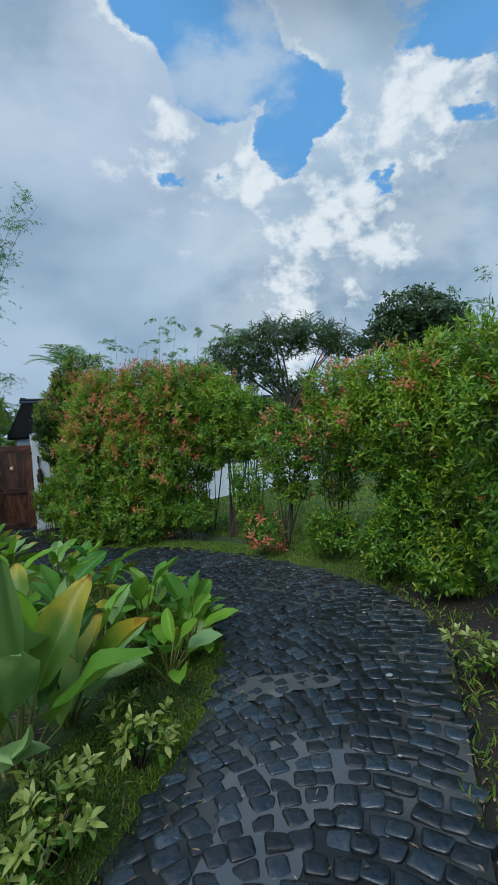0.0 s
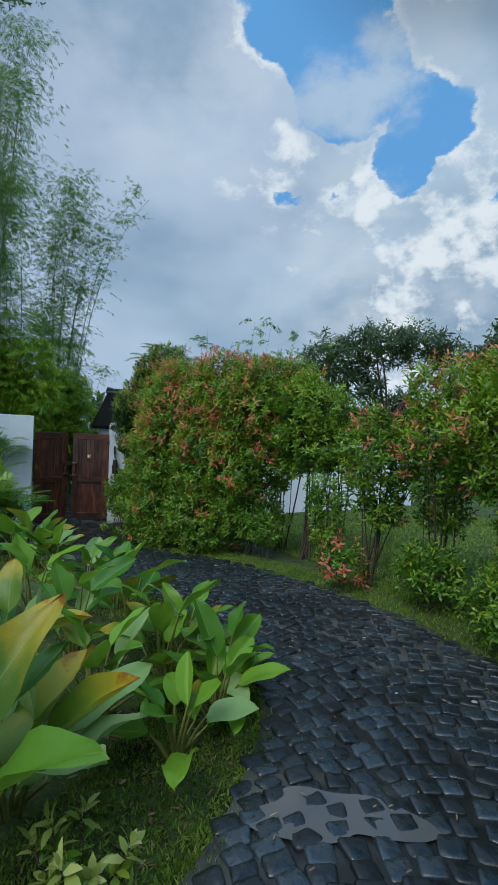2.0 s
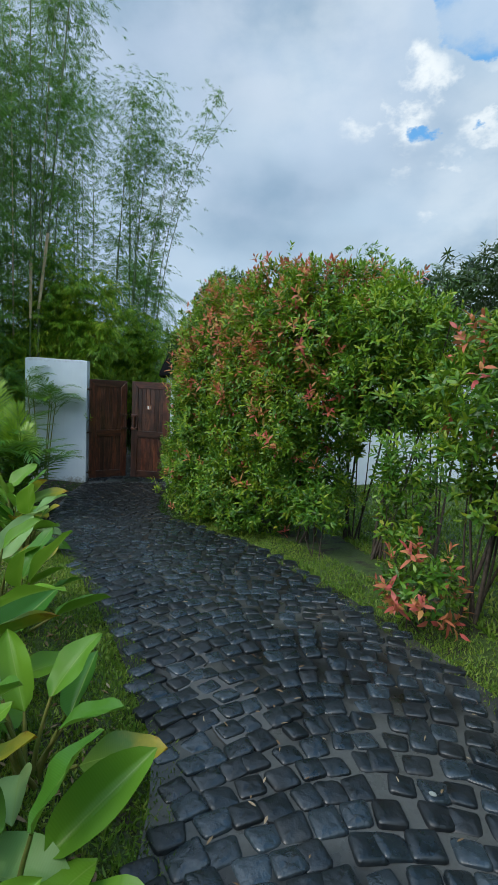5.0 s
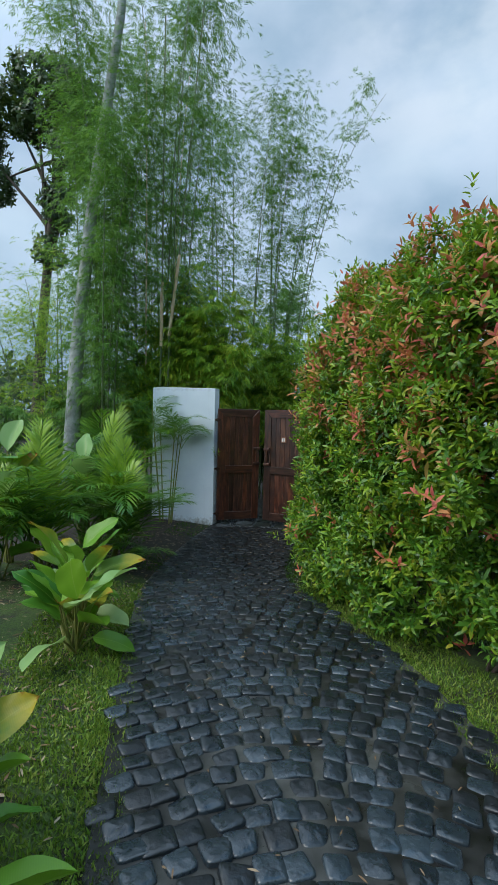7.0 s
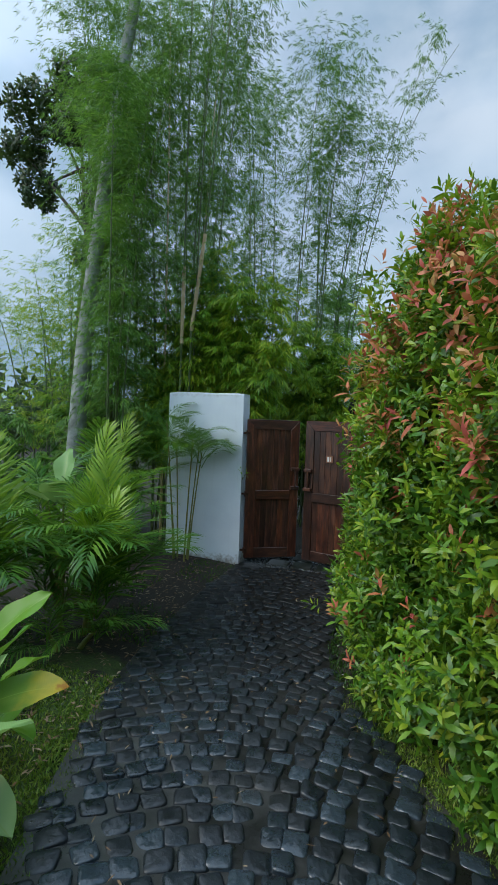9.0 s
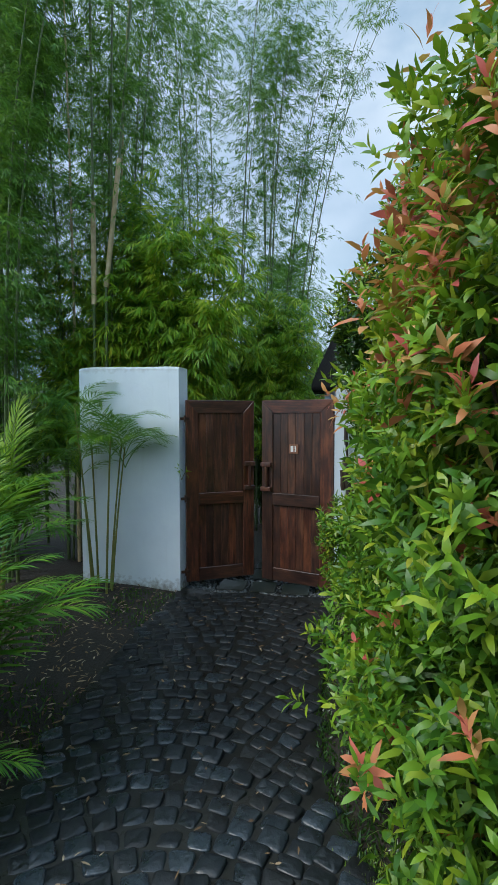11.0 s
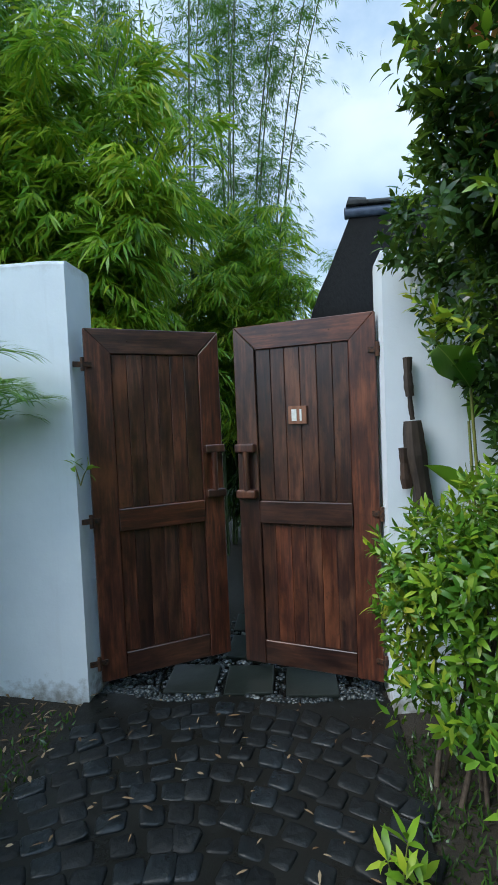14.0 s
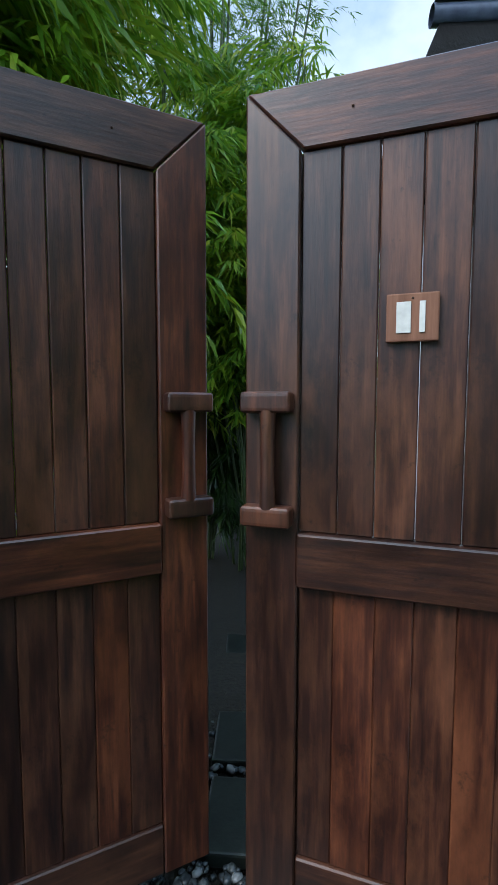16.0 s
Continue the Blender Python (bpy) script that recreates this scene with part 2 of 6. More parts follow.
STEM = bark_mat("shrub_stem", (0.03, 0.022, 0.016), (0.10, 0.075, 0.055), 30)
GREEN_STEM = bark_mat("green_stem", (0.10, 0.16, 0.03), (0.24, 0.20, 0.05), 14, 0.5)
CULM = bark_mat("bamboo_culm_green", (0.05, 0.09, 0.03), (0.14, 0.17, 0.06), 9, 0.4)
CULM_DRY = bark_mat("bamboo_culm_dry", (0.40, 0.27, 0.13), (0.66, 0.50, 0.30), 9, 0.5)
PALE_BARK = bark_mat("pale_bark", (0.13, 0.15, 0.13), (0.42, 0.44, 0.42), 7, 0.85)

# wet stone
STONE, n, l, b = material("wet_andesite")
nz = noise_tex(n, l, 42, 5, 0.55, vec="Position")
big = noise_tex(n, l, 2.2, 3, vec="Position")
rnd = n.new("ShaderNodeObjectInfo").outputs["Random"]
isl = n.new("ShaderNodeNewGeometry").outputs["Random Per Island"]
add = n.new("ShaderNodeMath")
add.operation = "ADD"
l.new(rnd, add.inputs[0])
l.new(isl, add.inputs[1])
fr = n.new("ShaderNodeMath")
fr.operation = "FRACT"
l.new(add.outputs[0], fr.inputs[0])
c1 = ramp(n, l, fr.outputs[0], [(0.0, (0.005, 0.007, 0.009)), (0.6, (0.011, 0.017, 0.022)), (1.0, (0.034, 0.049, 0.062))])
c2 = mix_col(n, l, map_range(n, l, nz, 0.4, 0.75, 0.0, 0.5), c1, (0.010, 0.011, 0.013))
c3 = mix_col(n, l, map_range(n, l, big, 0.55, 0.75, 0.0, 0.4), c2, (0.026, 0.024, 0.017))
# worn polish in patches, rough grain between
polish = noise_tex(n, l, 13, 4, 0.6, vec="Position")
rgh = n.new("ShaderNodeMath")
rgh.operation = "ADD"
l.new(map_range(n, l, polish, 0.38, 0.62, -0.12, 0.16), rgh.inputs[0])
l.new(map_range(n, l, fr.outputs[0], 0.0, 1.0, 0.46, 0.17), rgh.inputs[1])
# matte dirt dulls the stones by the gate; bamboo and wall shade is coloured in too
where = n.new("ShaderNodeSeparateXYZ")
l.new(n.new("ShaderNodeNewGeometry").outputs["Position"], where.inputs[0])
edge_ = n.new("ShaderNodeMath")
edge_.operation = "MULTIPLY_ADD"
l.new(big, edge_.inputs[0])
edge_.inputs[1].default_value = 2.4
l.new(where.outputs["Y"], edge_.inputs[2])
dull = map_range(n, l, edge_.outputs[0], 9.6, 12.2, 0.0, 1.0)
# base colour blends towards near-black, dirt and painted shade together
dirt_and_shade = n.new("ShaderNodeMath")
dirt_and_shade.operation = "MULTIPLY"
dirt_and_shade.inputs[1].default_value = 0.75
l.new(dull, dirt_and_shade.inputs[0])
l.new(mix_col(n, l, dirt_and_shade.outputs[0], c3, (0.0065, 0.0072, 0.0070)), b.inputs["Base Color"])
wet = n.new("ShaderNodeMath")
wet.operation = "MULTIPLY_ADD"
l.new(dull, wet.inputs[0])
wet.inputs[1].default_value = 0.16
l.new(rgh.outputs[0], wet.inputs[2])
l.new(wet.outputs[0], b.inputs["Roughness"])
l.new(map_range(n, l, dull, 0.0, 1.0, 0.62, 0.25), b.inputs["Specular IOR Level"])
lump = n.new("ShaderNodeMath")
lump.operation = "MULTIPLY_ADD"
l.new(polish, lump.inputs[0])
lump.inputs[1].default_value = 2.2
l.new(nz, lump.inputs[2])
bump(n, l, b, lump.outputs[0], 0.42, 0.006)

SILT, n, l, b = material("wet_silt")
nz = noise_tex(n, l, 7, 6, 0.6)
f2 = noise_tex(n, l, 60, 4, 0.6)
grit = noise_tex(n, l, 1.1, 5, 0.6)
c1 = ramp(n, l, nz, [(0.3, (0.005, 0.005, 0.005)), (0.7, (0.014, 0.014, 0.012))])
c1 = mix_col(n, l, map_range(n, l, grit, 0.46, 0.60, 0.0, 0.85), c1, (0.085, 0.087, 0.082))
c1 = mix_col(n, l, map_range(n, l, f2, 0.5, 0.8, 0.0, 0.5), c1, (0.018, 0.016, 0.012))
# dark joint fill in the hollow by the gate, its shade painted into the colour
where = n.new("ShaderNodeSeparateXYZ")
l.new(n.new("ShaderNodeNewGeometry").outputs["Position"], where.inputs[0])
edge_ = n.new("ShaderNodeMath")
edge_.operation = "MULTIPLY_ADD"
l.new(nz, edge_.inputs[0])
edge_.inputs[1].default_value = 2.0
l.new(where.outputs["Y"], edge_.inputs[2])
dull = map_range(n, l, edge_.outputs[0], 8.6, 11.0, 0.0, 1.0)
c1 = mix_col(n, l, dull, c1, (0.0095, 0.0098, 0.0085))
l.new(c1, b.inputs["Base Color"])
l.new(map_range(n, l, dull, 0.0, 1.0, 0.5, 0.2), b.inputs["Specular IOR Level"])
l.new(map_range(n, l, nz, 0.35, 0.65, 0.2, 0.6), b.inputs["Roughness"])
bump(n, l, b, f2, 0.3, 0.004)

WATER, n, l, b = material("puddle_water")
b.inputs["Base Color"].default_value = (0.085, 0.088, 0.090, 1)
b.inputs["Roughness"].default_value = 0.02
b.inputs["Specular IOR Level"].default_value = 0.7
b.inputs["IOR"].default_value = 1.33
bump(n, l, b, noise_tex(n, l, 9, 2), 0.06, 0.01)

# soil, thin lawn and leaf mould in one ground
SOIL, n, l, b = material("soil_and_grass")
a1 = noise_tex(n, l, 0.55, 4, 0.6)
a2 = noise_tex(n, l, 5, 6, 0.65)
a3 = noise_tex(n, l, 55, 5, 0.7)
soil = ramp(n, l, a3, [(0.3, (0.010, 0.008, 0.006)), (0.55, (0.022, 0.017, 0.010)), (0.8, (0.05, 0.038, 0.024))])
turf = ramp(n, l, a3, [(0.3, (0.018, 0.038, 0.006)), (0.6, (0.06, 0.105, 0.014)), (0.85, (0.15, 0.18, 0.04))])
pos = n.new("ShaderNodeSeparateXYZ")
l.new(n.new("ShaderNodeNewGeometry").outputs["Position"], pos.inputs[0])
# bare damp soil in the bed beside the wall, turf elsewhere
bare = map_range(n, l, pos.outputs["Y"], 9.0, 10.6, 0.0, 0.75)
east = map_range(n, l, pos.outputs["X"], 1.8, 3.2, 1.0, 0.0)
bm_ = n.new("ShaderNodeMath")
bm_.operation = "MULTIPLY"
l.new(bare, bm_.inputs[0])
l.new(east, bm_.inputs[1])
xy = n.new("ShaderNodeMath")
xy.operation = "SUBTRACT"
l.new(pos.outputs["X"], xy.inputs[0])
l.new(pos.outputs["Y"], xy.inputs[1])
both = n.new("ShaderNodeMath")
both.operation = "MAXIMUM"
l.new(bm_.outputs[0], both.inputs[0])
near_x = n.new("ShaderNodeMath")
near_x.operation = "MULTIPLY"
l.new(map_range(n, l, xy.outputs[0], 0.2, 0.9, 0.0, 0.7), near_x.inputs[0])
l.new(map_range(n, l, pos.outputs["X"], 4.0, 4.7, 1.0, 0.0), near_x.inputs[1])
l.new(near_x.outputs[0], both.inputs[1])
k = n.new("ShaderNodeMath")
k.operation = "SUBTRACT"
l.new(a2, k.inputs[0])
l.new(both.outputs[0], k.inputs[1])
l.new(mix_col(n, l, map_range(n, l, k.outputs[0], 0.36, 0.50, 0.0, 1.0), soil, turf), b.inputs["Base Color"])
b.inputs["Roughness"].default_value = 0.85
bump(n, l, b, a3, 0.8, 0.02)

# lime-washed wall: faint trowel relief, dirt at the foot and run marks
PLASTER, n, l, b = material("white_plaster")
p1 = noise_tex(n, l, 1.6, 5, 0.6)
p2 = noise_tex(n, l, 18, 6, 0.6)
run = noise_tex(n, l, 3.0, 5, 0.6, (4, 4, 0.35))
col = ramp(n, l, p1, [(0.3, (0.67, 0.73, 0.80)), (0.7, (0.77, 0.83, 0.88))])
col = mix_col(n, l, map_range(n, l, run, 0.56, 0.80, 0.0, 0.2), col, (0.46, 0.47, 0.45))
pos = n.new("ShaderNodeSeparateXYZ")
l.new(n.new("ShaderNodeNewGeometry").outputs["Position"], pos.inputs[0])
ft = n.new("ShaderNodeMath")
ft.operation = "MULTIPLY_ADD"
l.new(p2, ft.inputs[0])
ft.inputs[1].default_value = -0.42
l.new(pos.outputs["Z"], ft.inputs[2])
col = mix_col(n, l, map_range(n, l, ft.outputs[0], -0.90, -0.76, 0.8, 0.0), col, (0.20, 0.18, 0.15))
tp = n.new("ShaderNodeMath")
tp.operation = "MULTIPLY_ADD"
l.new(p2, tp.inputs[0])
tp.inputs[1].default_value = 0.16
l.new(pos.outputs["Z"], tp.inputs[2])
col = mix_col(n, l, map_range(n, l, tp.outputs[0], 1.78, 1.84, 0.0, 0.5), col, (0.40, 0.41, 0.38))
l.new(col, b.inputs["Base Color"])
b.inputs["Roughness"].default_value = 0.8
bump(n, l, b, p2, 0.25, 0.01)

GREY_WALL, n, l, b = material("grey_render")
l.new(ramp(n, l, noise_tex(n, l, 2.5, 6, 0.6), [(0.3, (0.10, 0.10, 0.095)), (0.7, (0.17, 0.17, 0.16))]), b.inputs["Base Color"])
b.inputs["Roughness"].default_value = 0.9


def wood_mat(name, dark, mid, pale, rough=0.36, coat=0.0):
    """Stained hardwood, weathered; the grain runs along the local z."""
    m, n, l, b = material(name)
    rnd = n.new("ShaderNodeObjectInfo").outputs["Random"]
    off = n.new("ShaderNodeCombineXYZ")
    sc = n.new("ShaderNodeMath")
    sc.operation = "MULTIPLY"
    sc.inputs[1].default_value = 37
    l.new(rnd, sc.inputs[0])
    l.new(sc.outputs[0], off.inputs["X"])
    l.new(sc.outputs[0], off.inputs["Z"])
    va = n.new("ShaderNodeVectorMath")
    l.new(n.new("ShaderNodeTexCoord").outputs["Object"], va.inputs[0])
    l.new(off.outputs[0], va.inputs[1])
    outs = []
    for scale, st, det in ((9, (6, 6, 0.36), 6), (2.6, (2.2, 2.2, 0.8), 6), (30, (5, 5, 0.5), 4), (12.0, (1.7, 1.7, 0.40), 6), (4.2, (1.5, 1.5, 0.55), 7)):
        mp = n.new("ShaderNodeMapping")
        mp.inputs["Scale"].default_value = st
        l.new(va.outputs[0], mp.inputs["Vector"])
        t = n.new("ShaderNodeTexNoise")
        t.inputs["Scale"].default_value, t.inputs["Detail"].default_value, t.inputs["Roughness"].default_value = scale, det, 0.62
        l.new(mp.outputs[0], t.inputs["Vector"])
        outs.append(t.outputs["Fac"])
    blend = n.new("ShaderNodeMath")
    blend.operation = "MULTIPLY_ADD"
    blend.inputs[1].default_value = 0.55
    half = n.new("ShaderNodeMath")
    half.operation = "MULTIPLY"
    half.inputs[1].default_value = 0.45
    l.new(outs[3], half.inputs[0])
    l.new(outs[0], blend.inputs[0])
    l.new(half.outputs[0], blend.inputs[2])
    col = ramp(n, l, blend.outputs[0], [(0.36, dark), (0.5, mid), (0.66, pale)])
    col = mix_col(n, l, map_range(n, l, outs[1], 0.38, 0.58, 0.6, 0.0), col, dark)
    # stain worn thin in drifts along the grain
    col = mix_col(n, l, map_range(n, l, outs[4], 0.52, 0.70, 0.0, 0.6), col, pale)
    speck = noise_tex(n, l, 26, 6, 0.7)
    col = mix_col(n, l, map_range(n, l, speck, 0.60, 0.72, 0.0, 0.75), col, dark)
    scuff = noise_tex(n, l, 7, 7, 0.72, (1, 1, 0.5))
    col = mix_col(n, l, map_range(n, l, scuff, 0.58, 0.70, 0.0, 0.35), col, pale)
    tint = ramp(n, l, rnd, [(0.0, (0.55, 0.48, 0.46)), (0.35, (0.9, 0.85, 0.85)), (0.7, (1.1, 0.95, 0.88)), (1.0, (1.4, 0.98, 0.78))])
    col = mix_col(n, l, 1.0, col, tint, "MULTIPLY")
    l.new(col, b.inputs["Base Color"])
    l.new(map_range(n, l, outs[1], 0.3, 0.7, rough - 0.06, rough + 0.22), b.inputs["Roughness"])
    b.inputs["Coat Weight"].default_value, b.inputs["Coat Roughness"].default_value = coat, 0.32
    bump(n, l, b, outs[2], 0.2, 0.004)
    return m


WOOD = wood_mat("stained_teak", (0.013, 0.0055, 0.0048), (0.066, 0.024, 0.0145), (0.19, 0.080, 0.040), 0.34, 0.45)
DRIFT = wood_mat("dark_driftwood", (0.012, 0.009, 0.007), (0.035, 0.026, 0.020), (0.08, 0.06, 0.045), 0.6)
PLAQUE = wood_mat("pale_plaque", (0.13, 0.075, 0.05), (0.19, 0.115, 0.08), (0.27, 0.17, 0.125), 0.6)
WHITE, n, l, b = material("white_paint")
l.new(ramp(n, l, noise_tex(n, l, 40, 4), [(0.3, (0.62, 0.62, 0.58)), (0.7, (0.82, 0.82, 0.78))]), b.inputs["Base Color"])
b.inputs["Roughness"].default_value = 0.6
IRON, n, l, b = material("rusty_iron")
l.new(ramp(n, l, noise_tex(n, l, 60, 5), [(0.35, (0.03, 0.022, 0.018)), (0.65, (0.12, 0.05, 0.025))]), b.inputs["Base Color"])
b.inputs["Roughness"].default_value, b.inputs["Metallic"].default_value = 0.7, 0.4
SLAB, n, l, b = material("green_stone_slab")
nz = noise_tex(n, l, 12, 7, 0.65)
l.new(ramp(n, l, nz, [(0.3, (0.005, 0.008, 0.006)), (0.7, (0.017, 0.022, 0.018))]), b.inputs["Base Color"])
b.inputs["Roughness"].default_value = 0.42
bump(n, l, b, nz, 0.4, 0.006)
PEBBLE, n, l, b = material("river_pebble")
isl = n.new("ShaderNodeNewGeometry").outputs["Random Per Island"]
l.new(ramp(n, l, isl, [(0.0, (0.008, 0.011, 0.012)), (0.7, (0.030, 0.038, 0.042)), (0.93, (0.07, 0.08, 0.08)), (1.0, (0.22, 0.23, 0.23))]), b.inputs["Base Color"])
b.inputs["Roughness"].default_value = 0.35
THATCH, n, l, b = material("black_fibre_thatch")
strand = noise_tex(n, l, 60, 5, 0.6, (1, 1, 0.12))
nz = noise_tex(n, l, 3, 5, 0.6)
c1 = ramp(n, l, strand, [(0.3, (0.0025, 0.0025, 0.003)), (0.7, (0.010, 0.010, 0.010))])
l.new(mix_col(n, l, map_range(n, l, nz, 0.5, 0.75, 0.0, 0.4), c1, (0.010, 0.012, 0.008)), b.inputs["Base Color"])
b.inputs["Roughness"].default_value = 0.8
b.inputs["Specular IOR Level"].default_value = 0.2
bump(n, l, b, strand, 0.5, 0.01)
CAPSTONE, n, l, b = material("grey_ridge_stone")
l.new(ramp(n, l, noise_tex(n, l, 18, 6, 0.6), [(0.3, (0.012, 0.012, 0.013)), (0.7, (0.05, 0.05, 0.048))]), b.inputs["Base Color"])
b.inputs["Roughness"].default_value = 0.75
bump(n, l, b, noise_tex(n, l, 40, 5), 0.4, 0.006)
RIDGE, n, l, b = material("glazed_ridge_tile")
l.new(ramp(n, l, noise_tex(n, l, 14, 5), [(0.3, (0.06, 0.075, 0.12)), (0.7, (0.14, 0.165, 0.23))]), b.inputs["Base Color"])
b.inputs["Roughness"].default_value = 0.28

# ---- building helpers ----


def mesh_np(name, verts, faces):
    """A mesh from arrays; all faces have the same number of corners."""
    me = bpy.data.meshes.new(name)
    verts = np.asarray(verts, dtype=np.float32).reshape(-1, 3)
    faces = np.asarray(faces, dtype=np.int32)
    k = faces.shape[1]
    me.vertices.add(len(verts))
    me.vertices.foreach_set("co", verts.ravel())
    me.loops.add(faces.size)
    me.loops.foreach_set("vertex_index", faces.ravel())
    me.polygons.add(len(faces))
    me.polygons.foreach_set("loop_start", np.arange(0, faces.size, k, dtype=np.int32))
    me.update(calc_edges=True)
    return me


def put(name, data, mat, parent=None, label="", smooth=False):
    """A mesh or bmesh as one object, under a parent if given."""
    if isinstance(data, bmesh.types.BMesh):
        me = bpy.data.meshes.new(name)
        data.to_mesh(me)
        data.free()
        data = me
    if mat and not data.materials:
        data.materials.append(mat)
    if smooth:
        data.polygons.foreach_set("use_smooth", np.ones(len(data.polygons), dtype=bool))
    ob = new(name, data)
    if parent:
        ob.parent = parent
    if label:
        tagged(ob, label)
    return ob


part = put


def box_bm(sx, sy, sz, bevel=0.0, centre=(0, 0, 0), seg=2):
    bm = bmesh.new()
    bmesh.ops.create_cube(bm, size=1)
    bmesh.ops.transform(bm, matrix=Matrix.Translation(centre) @ Matrix.Diagonal((sx, sy, sz, 1)), verts=bm.verts)
    if bevel:
        bmesh.ops.bevel(bm, geom=bm.edges[:], offset=bevel, segments=seg, affect="EDGES", profile=0.6)
    return bm


def tube(points, radii, sides=7):
    """Vertices and quads of a tapered tube through points."""
    P = np.asarray(points, float)
    R = np.broadcast_to(np.asarray(radii, float), (len(P),))
    T = np.gradient(P, axis=0)
    T /= np.linalg.norm(T, axis=1, keepdims=True) + 1e-9
    ref = np.where(np.abs(T[:, 2:3]) > 0.9, [[1.0, 0, 0]], [[0, 0, 1.0]])
    U = np.cross(T, ref)
    U /= np.linalg.norm(U, axis=1, keepdims=True) + 1e-9
    V = np.cross(T, U)
    a = np.linspace(0, 2 * np.pi, sides, endpoint=False)
    ring = P[:, None] + R[:, None, None] * (np.cos(a)[None, :, None] * U[:, None] + np.sin(a)[None, :, None] * V[:, None])
    i = np.arange(len(P) - 1)[:, None] * sides
    j = np.arange(sides)[None]
    q = np.stack([i + j, i + (j + 1) % sides, i + sides + (j + 1) % sides, i + sides + j], -1).reshape(-1, 4)
    return ring.reshape(-1, 3), q


def join_np(pieces):
    vs, fs, o = [], [], 0
    for v, f in pieces:
        vs.append(np.asarray(v))
        fs.append(np.asarray(f) + o)
        o += len(v)
    return np.concatenate(vs), np.concatenate(fs)


def norm(a):
    return a / (np.linalg.norm(a, axis=-1, keepdims=True) + 1e-9)


def leaf_mesh(name, base, way, face, length, width, droop=0.18, shape="lance"):
    """Many leaves: at base, growing along way, facing face."""
    way, n = norm(way), len(base)
    side = norm(np.cross(way, face))
    face = np.cross(side, way)
    L, W = length[:, None], width[:, None]
    if shape == "lance":
        stations = ((0.0, 0.0), (0.36, 0.5), (0.74, 0.36), (1.0, 0.0))
    else:
        stations = ((0.0, 0.0), (0.45, 0.5), (0.45, 0.5), (1.0, 0.0))
    out = [base]
    for k in ((1, 2) if shape == "lance" else (1,)):
        t, w = stations[k]
        c = base + way * L * t - face * L * droop * t * t
        lift = face * W * 0.18
        out += [c - side * W * w + lift, c + side * W * w + lift]
    out.append(base + way * L - face * L * droop)
    V = np.stack(out, 1)
    if shape == "lance":
        F = np.array([[0, 2, 1], [1, 2, 4], [1, 4, 3], [3, 4, 5]])
    else:
        F = np.array([[0, 2, 1], [1, 2, 3]])
    m = V.shape[1]
    faces = (np.arange(n)[:, None, None] * m + F[None]).reshape(-1, 3)
    return mesh_np(name, V.reshape(-1, 3), faces)


def rand_dirs(n, zmin=-1.0):
    z = rng.uniform(zmin, 1, n)
    a = rng.uniform(0, 2 * np.pi, n)
    r = np.sqrt(1 - z * z)
    return np.stack([r * np.cos(a), r * np.sin(a), z], 1)


def crown_points(lumps, n, shoots=0.10, zmin=-0.75, inner=0.35):
    """Places on and within a crown made of lumps, with the way outwards at each."""
    L = np.array(lumps, float)
    area = (L[:, 3] * L[:, 4] * L[:, 5]) ** (2 / 3)
    i = rng.choice(len(L), n, p=area / area.sum())
    d = rand_dirs(n, zmin)
    wob = 1 + 0.16 * np.sin(d[:, 0] * 5 + i * 1.7) * np.sin(d[:, 2] * 6 + i) + 0.07 * np.sin(d[:, 1] * 11 + i * 3)
    wob += 0.10 * np.sin(d[:, 0] * 13 + i * 2.1) * np.sin(d[:, 1] * 12 + i) * np.sin(d[:, 2] * 11 + 1)
    r = np.where(rng.random(n) < inner, rng.uniform(0.35, 0.9, n), rng.uniform(0.86, 1.03, n)) * wob
    r = r * (1 + rng.exponential(shoots, n) * (rng.random(n) < 0.3))
    p = L[i, :3] + d * L[i, 3:6] * r[:, None]
    q = (p[:, None] - L[None, :, :3]) / L[None, :, 3:6]
    keep = (np.linalg.norm(q, axis=2) < 0.62).sum(1) == 0
    keep |= rng.random(n) < 0.12
    return p[keep], norm(d / L[i, 3:6])[keep]


def rosettes(name, p, out, per, length, width, lean=0.55, spread=(35, 85), droop=0.2, shape="lance", reach=0.07):
    """Tufts of leaves round twig ends at p."""
    n = len(p)
    axis = norm(out * (1 - lean) + np.array([0, 0, lean]) + rng.normal(0, 0.28, (n, 3)))
    any_ = norm(np.cross(axis, rng.normal(0, 1, (n, 3))))
    oth = np.cross(axis, any_)
    k = np.arange(per)
    ang = k[None] * 2.4 + rng.uniform(0, 6.3, (n, 1)) + rng.normal(0, 0.25, (n, per))
    tilt = np.radians(np.linspace(spread[1], spread[0], per)[None] + rng.normal(0, 12, (n, per)))
    perp = np.cos(ang)[..., None] * any_[:, None] + np.sin(ang)[..., None] * oth[:, None]
    way = axis[:, None] * np.cos(tilt)[..., None] + perp * np.sin(tilt)[..., None]
    base = p[:, None] + axis[:, None] * (np.linspace(-reach, reach * 0.5, per)[None, :, None])
    face = axis[:, None] * np.sin(tilt)[..., None] - perp * np.cos(tilt)[..., None] + rng.normal(0, 0.25, (n, per, 3))
    ln = length * rng.uniform(0.65, 1.2, (n, per)) * np.linspace(1.05, 0.7, per)[None]
    wd = width * rng.uniform(0.8, 1.2, (n, per)) * np.linspace(1.05, 0.75, per)[None]
    f = lambda a: a.reshape(-1, 3)
    return leaf_mesh(name, f(base), f(way), f(face), ln.ravel(), wd.ravel(), droop, shape)

